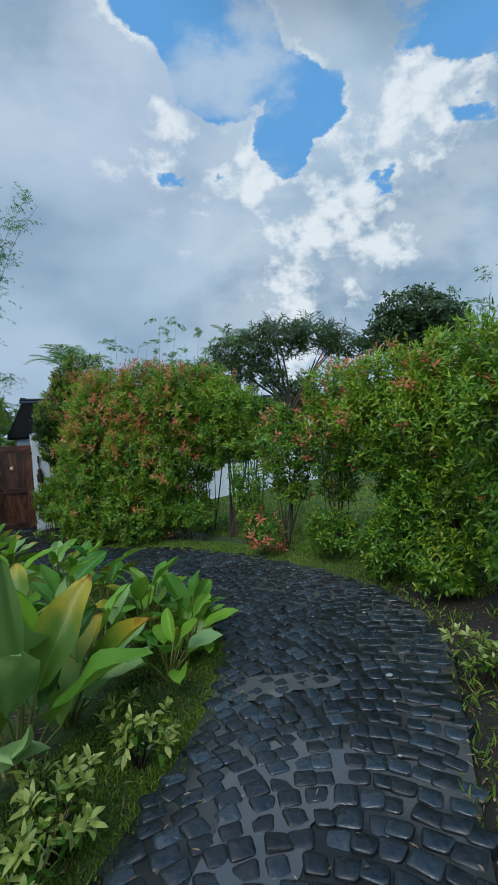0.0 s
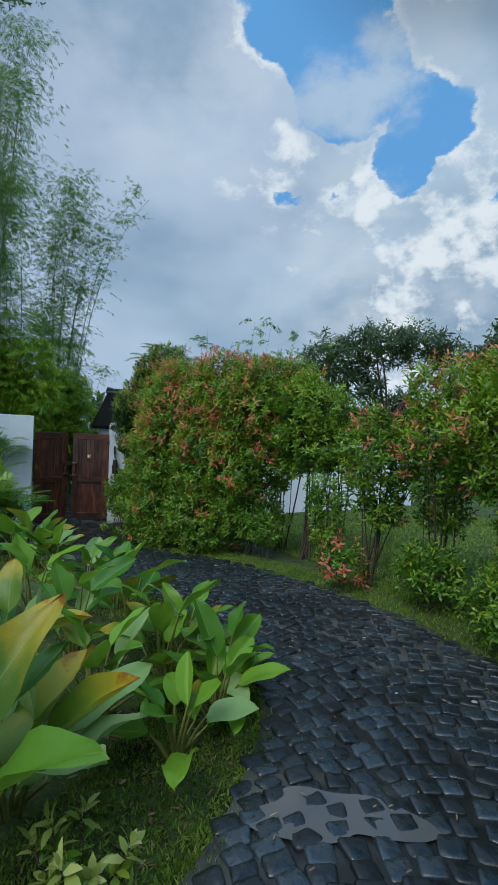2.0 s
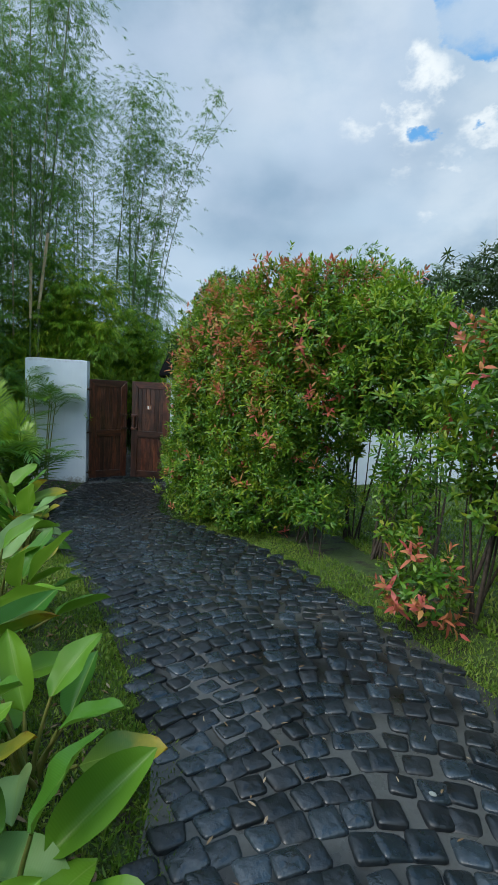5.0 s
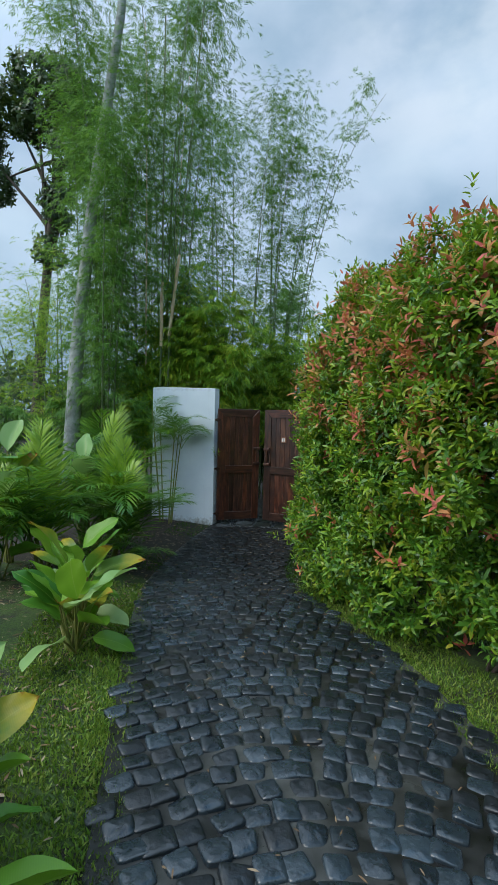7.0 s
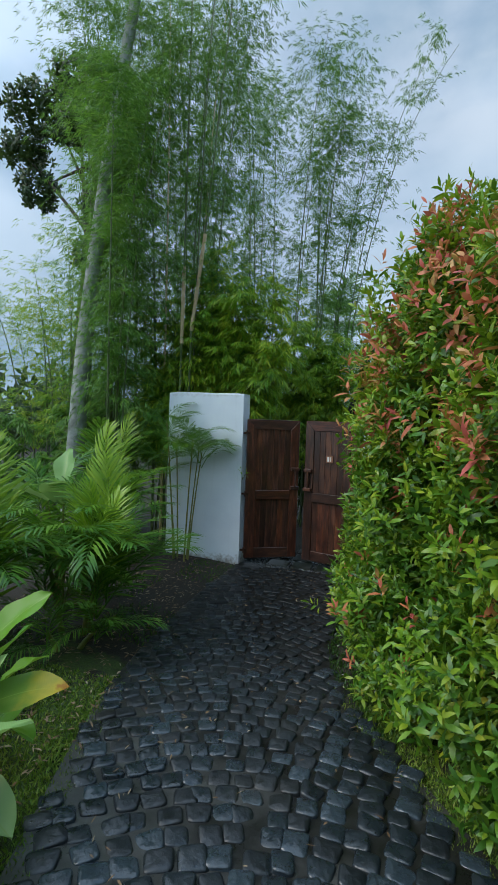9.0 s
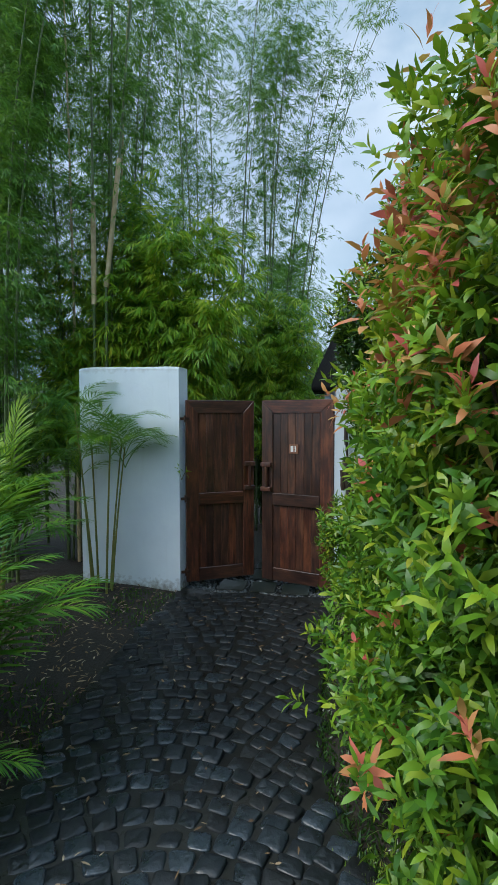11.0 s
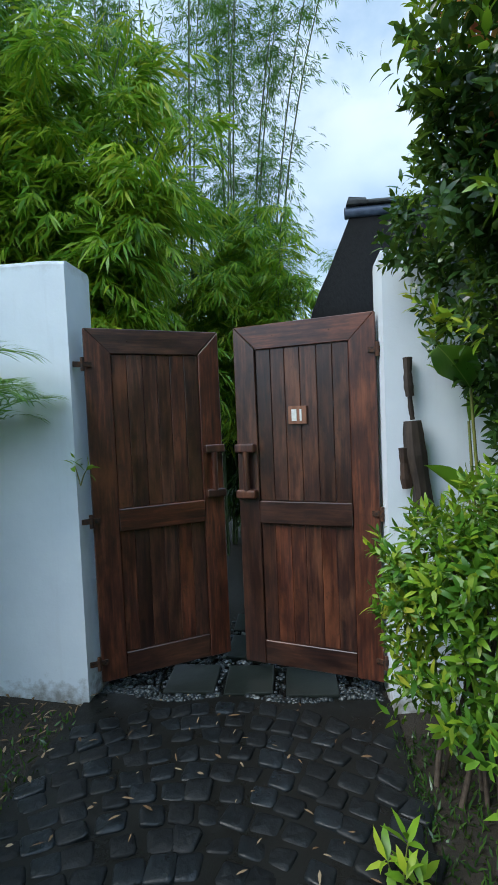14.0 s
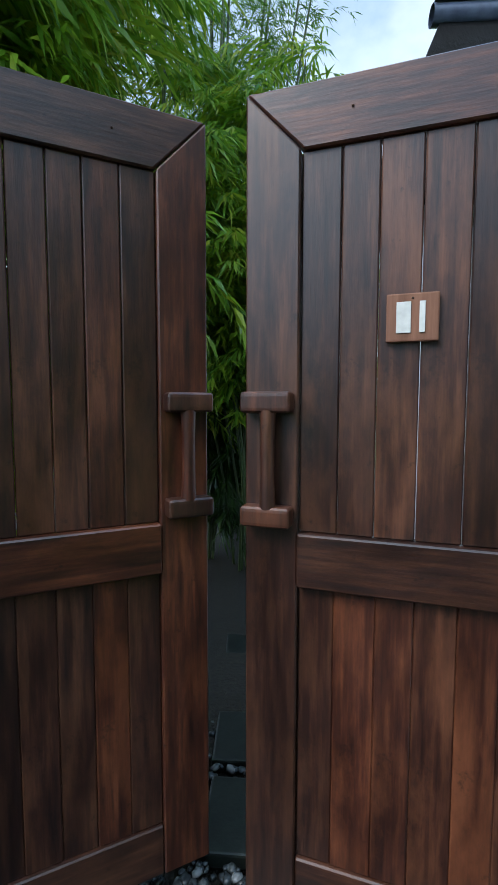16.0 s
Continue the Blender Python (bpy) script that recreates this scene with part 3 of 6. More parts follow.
# ---- lie of the land ----
KNOT_Y = np.array([-30, 0, 2, 3.5, 5.7, 6.4, 8.9, 9.8, 11, 12.5, 40])
KNOT_Z = np.array([0.1, 0.0, -0.07, -0.15, -0.17, -0.24, -0.50, -0.63, -0.67, -0.70, -0.75])
PATH_LEFT = np.array([(-4, -1.5), (-1.5, 0.45), (0.0, 1.6), (0.78, 2.2), (1.3, 2.65), (1.75, 3.25), (1.97, 3.85), (2.0, 4.4), (1.83, 4.95), (1.62, 5.55),
                      (1.35, 6.25), (1.02, 7.05), (0.7, 7.9), (0.4, 8.75), (0.22, 9.6), (0.1, 10.6), (0.08, 11.4), (0.1, 12.55)])
PATH_RIGHT = np.array([(-2.6, -2.4), (-0.3, -0.5), (1.2, 0.8), (2.0, 1.45), (2.75, 2.03), (3.35, 2.65), (3.65, 3.5), (3.6, 4.4), (3.42, 5.15), (3.2, 5.85),
                       (3.05, 6.6), (2.8, 7.5), (2.4, 8.3), (1.97, 9.1), (1.68, 9.8), (1.6, 10.6), (1.66, 11.4), (1.7, 12.55)])


def resample(P, Q, n=240):
    """Both edges of the path at even steps, smoothed."""
    mid = (P + Q) / 2
    s = np.concatenate([[0], np.cumsum(np.linalg.norm(np.diff(mid, axis=0), axis=1))])
    t = np.linspace(0, s[-1], n)
    out = []
    for E_ in (P, Q):
        e = np.stack([np.interp(t, s, E_[:, 0]), np.interp(t, s, E_[:, 1])], 1)
        for _ in range(18):
            e[1:-1] = 0.25 * e[:-2] + 0.5 * e[1:-1] + 0.25 * e[2:]
        out.append(e)
    return out[0], out[1], t


EDGE_L, EDGE_R, ARC = resample(PATH_LEFT, PATH_RIGHT)
MID = (EDGE_L + EDGE_R) / 2
HALF = np.linalg.norm(EDGE_R - EDGE_L, axis=1) / 2


def off_path(x, y):
    """Metres outside the path's edge; negative on the path."""
    x, y = np.atleast_1d(np.asarray(x, float)), np.atleast_1d(np.asarray(y, float))
    best = np.full(x.shape, 1e9)
    for i in range(0, len(MID), 2):
        best = np.minimum(best, np.hypot(x - MID[i, 0], y - MID[i, 1]) - HALF[i])
    return best


YY = np.linspace(-30, 40, 701)
ZZ = np.interp(YY, KNOT_Y, KNOT_Z)
for _ in range(30):
    ZZ[1:-1] = 0.25 * ZZ[:-2] + 0.5 * ZZ[1:-1] + 0.25 * ZZ[2:]


def base_z(x, y):
    return np.interp(y, YY, ZZ) + 0.035 * np.clip(np.asarray(x) - 4.0, 0, 8)


def ground_z(x, y):
    d = off_path(x, y).reshape(np.shape(x)) if np.shape(x) else float(off_path(x, y)[0])
    swell = 0.018 * np.sin(np.asarray(x) * 2.3 + np.asarray(y) * 1.1) * np.sin(np.asarray(y) * 1.9)
    return base_z(x, y) + np.clip(d, 0, 0.5) * 0.10 + np.where(np.asarray(d) > 0, swell * np.clip(d, 0, 1), 0)


# ---- ground and path ----
g1 = np.concatenate([[-600, -200, -80, -40, -20, -12], np.arange(-8, 12.01, 0.16), [14, 18, 25, 40, 80, 200, 600]])
g2 = np.concatenate([[-600, -200, -80, -40, -20, -10, -6], np.arange(-4, 15.01, 0.16), [17, 20, 25, 40, 80, 200, 600]])
GX, GY = np.meshgrid(g1, g2, indexing="ij")
D = off_path(GX.ravel(), GY.ravel()).reshape(GX.shape)
GZ = ground_z(GX.ravel(), GY.ravel()).reshape(GX.shape) - np.where(D < 0.02, 0.05, 0.0)
nx, ny = GX.shape
ii, jj = np.meshgrid(np.arange(nx - 1), np.arange(ny - 1), indexing="ij")
q = np.stack([ii * ny + jj, (ii + 1) * ny + jj, (ii + 1) * ny + jj + 1, ii * ny + jj + 1], -1).reshape(-1, 4)
tagged(put("ground", mesh_np("ground", np.stack([GX, GY, GZ], -1), q), SOIL, smooth=True), "damp garden ground with thin turf and dark soil", "ground", kind="structure")

ACROSS = 15
u = np.linspace(-0.03, 1.03, ACROSS)
PX = EDGE_L[:, None, 0] * (1 - u) + EDGE_R[:, None, 0] * u
PY = EDGE_L[:, None, 1] * (1 - u) + EDGE_R[:, None, 1] * u
PZ = base_z(PX, PY) + 0.016 + 0.003 * np.clip((PY - 9.5) / 1.5, 0, 1) + 0.004 * np.sin(PX * 7.3) * np.sin(PY * 6.1)
i0, j0 = np.meshgrid(np.arange(len(MID) - 1), np.arange(ACROSS - 1), indexing="ij")
q = np.stack([i0 * ACROSS + j0, i0 * ACROSS + j0 + 1, (i0 + 1) * ACROSS + j0 + 1, (i0 + 1) * ACROSS + j0], -1).reshape(-1, 4)
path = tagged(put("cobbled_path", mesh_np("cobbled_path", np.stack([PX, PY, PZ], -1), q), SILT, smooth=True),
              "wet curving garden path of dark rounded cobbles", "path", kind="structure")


def puddle(x, y, rx, ry, turn, seed, deep=0.0225):
    a = np.linspace(0, 2 * np.pi, 48, endpoint=False)
    r = 1 + 0.22 * np.sin(2 * a + seed) + 0.16 * np.sin(3 * a + 2 * seed) + 0.10 * np.sin(5 * a + seed * 3)
    rings = [np.array([[0.0, 0.0]])]
    for k in (0.25, 0.5, 0.75, 1.0):
        rings.append(np.stack([rx * r * k * np.cos(a), ry * r * k * np.sin(a)], 1))
    P = np.concatenate(rings)
    c, s = math.cos(radians(turn)), math.sin(radians(turn))
    X, Y = x + P[:, 0] * c - P[:, 1] * s, y + P[:, 0] * s + P[:, 1] * c
    Z = base_z(X, Y) + deep
    F = [[0, 1 + j, 1 + (j + 1) % 48] for j in range(48)]
    for k in range(3):
        for j in range(48):
            p, q_ = 1 + k * 48, 1 + (k + 1) * 48
            F += [[p + j, q_ + j, q_ + (j + 1) % 48], [p + j, q_ + (j + 1) % 48, p + (j + 1) % 48]]
    return tagged(put("puddle", mesh_np("puddle", np.stack([X, Y, Z], 1), np.array(F)), WATER, smooth=True),
                  "shallow still rain puddle between the cobbles", "puddle", "puddles on the path", "structure")


puddle(1.70, 2.56, 0.30, 0.17, -30, 1.0, 0.031)
puddle(1.10, 1.76, 0.50, 0.30, 38, 2.3)
puddle(2.22, 4.72, 0.17, 0.30, 25, 4.1)
puddle(2.06, 5.10, 0.16, 0.14, 10, 5.3)

# ---- white walls ----


def wall_block(name, x0, x1, y0, y1, top, label):
    """A plastered wall whose foot follows the ground, with a softly rounded top."""
    nseg = max(3, int((x1 - x0) / 0.12))
    xs = np.linspace(x0, x1, nseg)
    prof = [(y0, None), (y0, top - 0.025), (y0 + 0.007, top - 0.008), (y0 + 0.025, top), (y1 - 0.025, top), (y1 - 0.007, top - 0.008), (y1, top - 0.025), (y1, None)]
    V = []
    for x in xs:
        e = min(x - x0, x1 - x)
        sink = 0.012 if e < 0.001 else 0.0
        for y, z in prof:
            w = 0.006 * math.sin(x * 5.1 + y * 3)
            V.append((x, y + (w if z is not None else 0), -1.0 if z is None else z - sink + w))
    k = len(prof)
    bm = bmesh.new()
    vs = [bm.verts.new(v) for v in V]
    for i in range(nseg - 1):
        for j in range(k - 1):
            bm.faces.new((vs[i * k + j], vs[(i + 1) * k + j], vs[(i + 1) * k + j + 1], vs[i * k + j + 1]))
    bm.faces.new([vs[j] for j in range(k)])
    bm.faces.new([vs[(nseg - 1) * k + j] for j in reversed(range(k))])
    bmesh.ops.recalc_face_normals(bm, faces=bm.faces)
    return tagged(put(name, bm, PLASTER), label, "wall", kind="structure")


wall_block("wall_west", -1.07, 0.085, 12.46, 12.76, 1.765, "white plastered garden wall wing with stained foot")
wall_block("wall_east", 1.735, 10.6, 12.44, 12.72, 1.68, "white plastered boundary wall behind the hedge")

# plain wall added out of view to shade the start of the path
bm = box_bm(13.0, 0.25, 6.4, 0.01, (0.4, -2.9, 2.6))
tagged(put("wall_south", bm, GREY_WALL), "unseen plain grey wall added to block sky light at the path's start", "wall", kind="structure")

# ---- gate leaves ----
GATE_H, GATE_Z = 2.002, -0.600


def board(name, x0, x1, z0, z1, y, thick, parent, cut=None, bevel=0.004, label=""):
    """A plank; cut slants its ends: (dz at x0 low, x1 low, x0 high, x1 high)."""
    bm = bmesh.new()
    c = cut or (0, 0, 0, 0)
    zs = [(x0, z0 + c[0]), (x1, z0 + c[1]), (x1, z1 + c[3]), (x0, z1 + c[2])]
    a = [bm.verts.new((x, y, z)) for x, z in zs]
    b_ = [bm.verts.new((x, y + thick, z)) for x, z in zs]
    bm.faces.new(a)
    bm.faces.new(list(reversed(b_)))
    for i in range(4):
        bm.faces.new((a[i], b_[i], b_[(i + 1) % 4], a[(i + 1) % 4]))
    bmesh.ops.recalc_face_normals(bm, faces=bm.faces)
    cx, cz = (x0 + x1) / 2, (z0 + z1) / 2
    bmesh.ops.translate(bm, vec=(-cx, 0, -cz), verts=bm.verts)
    bmesh.ops.bevel(bm, geom=bm.edges[:], offset=bevel, segments=1, affect="EDGES")
    ob = part(name, bm, WOOD, parent, label)
    ob.location = (cx, 0, cz)
    return ob


def rail(name, x0, x1, z0, z1, y, thick, parent, slant=0.0):
    """A plank whose grain runs sideways; slant mitres its ends."""
    w, h = x1 - x0, z1 - z0
    bm = bmesh.new()
    pts = [(0, -w / 2 + slant), (h, -w / 2), (h, w / 2), (0, w / 2 - slant)]
    a = [bm.verts.new((p, y, t)) for p, t in pts]
    b_ = [bm.verts.new((p, y + thick, t)) for p, t in pts]
    bm.faces.new(a)
    bm.faces.new(list(reversed(b_)))
    for i in range(4):
        bm.faces.new((a[i], b_[i], b_[(i + 1) % 4], a[(i + 1) % 4]))
    bmesh.ops.recalc_face_normals(bm, faces=bm.faces)
    bmesh.ops.bevel(bm, geom=bm.edges[:], offset=0.004, segments=1, affect="EDGES")
    ob = part(name, bm, WOOD, parent)
    # local x is up, local z runs along the leaf
    ob.matrix_basis = Matrix(((0, 0, 1, (x0 + x1) / 2), (0, 1, 0, 0), (1, 0, 0, z0), (0, 0, 0, 1)))
    return ob


def gate_leaf(width, hinge_left, label):
    """A framed and boarded leaf; its local x runs from the hinge to the free edge when hinge_left, else from free edge to hinge."""
    leaf = tagged(new("gate_leaf"), label, "gate", "gate leaves")
    st_h, st_f, top, bot = 0.142, 0.130, 0.140, 0.142
    sl, sr = (st_h, st_f) if hinge_left else (st_f, st_h)
    H = GATE_H
    mid0, mid1 = H * 0.425, H * 0.49
    board("stile", 0, sl, 0, H, 0, 0.048, leaf, cut=(0, 0, 0, -top))
    board("stile", width - sr, width, 0, H, 0, 0.048, leaf, cut=(0, 0, -top, 0))
    rail("top_rail", 0.002, width - 0.002, H - top - 0.001, H, 0.002, 0.044, leaf, slant=(sl + sr) / 2)
    rail("middle_rail", sl + 0.001, width - sr - 0.001, mid0, mid1, -0.012, 0.056, leaf)
    rail("bottom_rail", sl + 0.001, width - sr - 0.001, 0.0, bot, 0.003, 0.043, leaf)
    for z0, z1, gapw in ((mid1 + 0.001, H - top - 0.001, 0.0018), (bot + 0.001, mid0 - 0.001, 0.0002)):
        cuts = np.linspace(sl + 0.001, width - sr - 0.001, 7)
        cuts[1:-1] += rng.uniform(-0.006, 0.006, 5)
        for k in range(6):
            board("board", cuts[k] + gapw / 2, cuts[k + 1] - gapw / 2, z0, z1, 0.013 + rng.uniform(-0.001, 0.002), 0.022, leaf, bevel=0.003)
    # wooden pull: a bar between two brackets on the free stile
    hx = width - st_f * 0.5 if hinge_left else st_f * 0.5
    pull = new("pull_handle")
    pull.parent = leaf
    pull.location = (hx, 0, 1.158)
    for z in (-0.135, 0.135):
        bm = box_bm(0.122, 0.050, 0.050, 0.012, (0.004 if hinge_left else -0.004, -0.024, z), 3)
        part("bracket", bm, WOOD, pull)
    v, f = tube([(0, -0.03, -0.115), (0, -0.033, -0.05), (0, -0.033, 0.05), (0, -0.03, 0.115)], [0.020, 0.017, 0.017, 0.020], 12)
    part("bar", mesh_np("bar", v, f), WOOD, pull, smooth=True)
    # strap hinges and nails
    hxh = 0.0 if hinge_left else width
    for z in (0.12, 0.93, 1.80):
        bm = box_bm(0.10, 0.010, 0.030, 0.002, ((-0.012 if hinge_left else 0.012) + hxh, -0.007, z))
        bmesh.ops.create_cone(bm, cap_ends=True, segments=10, radius1=0.011, radius2=0.011, depth=0.075,
                              matrix=Matrix.Translation((hxh + (-0.012 if hinge_left else 0.012), -0.016, z)))
        part("hinge", bm, IRON, leaf, "rusty iron hinge")
    for x in (0.3 * width, 0.7 * width):
        bm = bmesh.new()
        bmesh.ops.create_icosphere(bm, subdivisions=1, radius=0.0035, matrix=Matrix.Translation((x, 0.0005, H - top * 0.5)))
        part("nail", bm, IRON, leaf)
    return leaf


west_leaf = gate_leaf(0.783, True, "dark brown stained wooden gate leaf standing slightly open")
west_leaf.matrix_basis = pose(0.140, 12.522, GATE_Z, 0, 0, 29.2)
east_leaf = gate_leaf(0.815, False, "dark brown stained wooden gate leaf with a small plaque")
east_leaf.matrix_basis = pose(1.714, 12.572, GATE_Z, 0, 0, -16.2) @ Matrix.Translation((-0.815, 0, 0))

# plaque with two pale marks, screwed to the boards
plaque = tagged(new("plaque"), "small pale square wooden plaque with white marks", "sign")
plaque.matrix_basis = east_leaf.matrix_basis @ Matrix.Translation((0.378, 0.003, 1.474))
part("plate", box_bm(0.108, 0.014, 0.102, 0.003), PLAQUE, plaque)
for x in (-0.018, 0.02):
    part("bar", box_bm(0.012 if x > 0 else 0.030, 0.003, 0.066, 0.001, (x, -0.008, 0.0)), WHITE, plaque, "white painted bar")
bm = bmesh.new()
bmesh.ops.create_icosphere(bm, subdivisions=1, radius=0.003, matrix=Matrix.Translation((0, -0.007, 0.04)))
part("screw", bm, IRON, plaque)

# driftwood piece fixed to the wall
drift = tagged(new("driftwood_ornament"), "dark weathered driftwood pieces hung on the white wall", "ornament")
drift.matrix_basis = pose(1.865, 12.42, 0.44)


def rough_log(p0, p1, r, seed, sides=9):
    t = np.linspace(0, 1, 9)
    P = np.array(p0)[None] * (1 - t[:, None]) + np.array(p1)[None] * t[:, None]
    P[:, 0] += 0.12 * r * np.sin(t * 5 + seed)
    R = r * (1 + 0.10 * np.sin(t * 9 + seed * 2) + 0.06 * np.sin(t * 23 + seed))
    v, f = tube(P, R, sides)
    v = v.reshape(9, sides, 3)
    v[:, ::2] += (v[:, ::2] - P[:, None]) * 0.12
    bm = bmesh.new()
    vs = [bm.verts.new(x) for x in v.reshape(-1, 3)]
    for q_ in f:
        bm.faces.new([vs[i] for i in q_])
    bm.faces.new(vs[:sides][::-1])
    bm.faces.new(vs[-sides:])
    bmesh.ops.recalc_face_normals(bm, faces=bm.faces)
    return bm


part("trunk_piece", rough_log((0.028, -0.035, -0.06), (-0.012, -0.035, 0.38), 0.044, 1.0), DRIFT, drift)
part("upright_piece", rough_log((-0.01, -0.02, 0.385), (-0.02, -0.016, 0.52), 0.011, 2.0), DRIFT, drift)
part("upright_piece", rough_log((-0.02, -0.02, 0.50), (-0.027, -0.016, 0.69), 0.019, 2.6), DRIFT, drift)
part("side_piece", rough_log((-0.045, -0.03, 0.05), (-0.058, -0.03, 0.25), 0.022, 3.0), DRIFT, drift)



def sprig(x, y, z, stems, length, label):
    """A small plant of a few thin stems with lance leaves."""
    thing = tagged(new("sprig"), label, "plant", "sprigs")
    thing.location = (x, y, z)
    tips = []
    for k in range(stems):
        a = k * 2.4
        tip = np.array([0.05 * math.cos(a), 0.05 * math.sin(a) - 0.02, 0.07 + 0.03 * k])
        v, f = tube([(0, 0, -0.02), tuple(tip * 0.55), tuple(tip)], [0.004, 0.003, 0.002], 5)
        part("stem", mesh_np("stem", v, f), GREEN_STEM, thing, smooth=True)
        tips.append(tip)
    tips = np.array(tips)
    part("leaves", rosettes("leaves", tips, norm(tips), 6, length, length * 0.26, 0.4, (25, 85), 0.25, reach=0.02), HEDGE_LIME, thing)
    return thing


sprig(0.112, 12.45, 0.56, 2, 0.10, "small green sprig in the gap beside the gate hinge")
sprig(1.57, 11.48, float(ground_z(1.57, 11.48)), 4, 0.11, "bright green seedling at the edge of the cobbles")
sprig(1.74, 10.75, float(ground_z(1.74, 10.75)), 4, 0.10, "bright green seedling under the shrub")

# ---- house behind the wall ----
house = tagged(new("house"), "low house with a steep black thatched hip roof", "house")
RX0, RX1, RY, RZ, RE = 1.79, 10.0, 14.08, 2.52, 1.64
RUN = (RZ - RE) / 2.4
part("wall", box_bm(RX1 - RX0 + RUN * 1.1, RUN * 1.1, RE + 0.85, 0, ((RX0 + RX1) / 2, RY, (RE - 0.85) / 2 + 0.05)), PLASTER, house)


def thatch_roof():
    """A hip roof of thick thatch: slightly bellied slopes and a rounded, sagging eave."""
    bm = bmesh.new()
    rings = []
    for k, (f, drop) in enumerate(((0.0, 0.0), (0.2, 0.004), (0.4, 0.006), (0.6, 0.004), (0.8, 0.0), (0.94, -0.004), (1.0, 0.015), (1.01, 0.06), (0.94, 0.10), (0.6, 0.06))):
        r = RUN * f
        z = RZ - (RZ - RE) * min(f, 1.0) - drop
        if k >= 8:
            z = RE - drop
        ring = []
        n_ = 26
        for i in range(n_):
            ring.append((RX0 - r + (RX1 - RX0 + 2 * r) * i / (n_ - 1), RY - r, z))
        for i in range(1, 8):
            ring.append((RX1 + r, RY - r + 2 * r * i / 7, z))
        for i in range(1, n_):
            ring.append((RX1 + r - (RX1 - RX0 + 2 * r) * i / (n_ - 1), RY + r, z))
        for i in range(1, 7):
            ring.append((RX0 - r, RY + r - 2 * r * i / 7, z))
        rings.append([bm.verts.new((x + 0.006 * math.sin(y * 19 + zz * 7) * f, y + 0.006 * math.sin(x * 13 + zz * 9) * f, zz + 0.005 * math.sin(x * 8 + y * 11) * f)) for x, y, zz in ring])
    m_ = len(rings[0])
    for a, b_ in zip(rings, rings[1:]):
        for i in range(m_):
            bm.faces.new((a[i], a[(i + 1) % m_], b_[(i + 1) % m_], b_[i]))
    bm.faces.new(rings[-1])
    bmesh.ops.remove_doubles(bm, verts=bm.verts, dist=0.0005)
    bmesh.ops.recalc_face_normals(bm, faces=bm.faces)
    return bm


part("roof", thatch_roof(), THATCH, house, "thick black fibre thatch", smooth=True)
v, f = tube([(RX0 - 0.05, RY, RZ + 0.005), (RX0 + 0.4, RY, RZ + 0.012), (6, RY, RZ + 0.012), (RX1, RY, RZ + 0.012)], 0.048, 12)
part("ridge_flashing", mesh_np("ridge_flashing", v, f), RIDGE, house, "bluish metal ridge flashing", smooth=True)
# stone capping in pieces along the ridge, the end one taller and peaked
for k in range(9):
    long_, tall = (0.17, 0.085) if k == 0 else (0.36, 0.052)
    bm = bmesh.new()
    prof = [(-0.062, 0.0), (-0.066, tall * 0.45), (-0.022, tall), (0.022, tall), (0.066, tall * 0.45), (0.062, 0.0)]
    lead = 0.03 if k == 0 else 0.0
    a = [bm.verts.new((lead * (z_ / tall), y_, z_)) for y_, z_ in prof]
    b_ = [bm.verts.new((long_, y_, z_ * (0.78 if k == 0 else 0.96))) for y_, z_ in prof]
    bm.faces.new(a)
    bm.faces.new(b_[::-1])
    for i in range(6):
        bm.faces.new((a[i], b_[i], b_[(i + 1) % 6], a[(i + 1) % 6]))
    bmesh.ops.recalc_face_normals(bm, faces=bm.faces)
    bmesh.ops.bevel(bm, geom=bm.edges[:], offset=0.005, segments=1, affect="EDGES")
    cap = part("ridge_cap", bm, CAPSTONE, house, "grey stone ridge cap")
    cap.location = (RX0 - 0.045 if k == 0 else RX0 + 0.128 + (k - 1) * 0.363, RY, RZ + 0.048)

# ---- hedge along the path ----


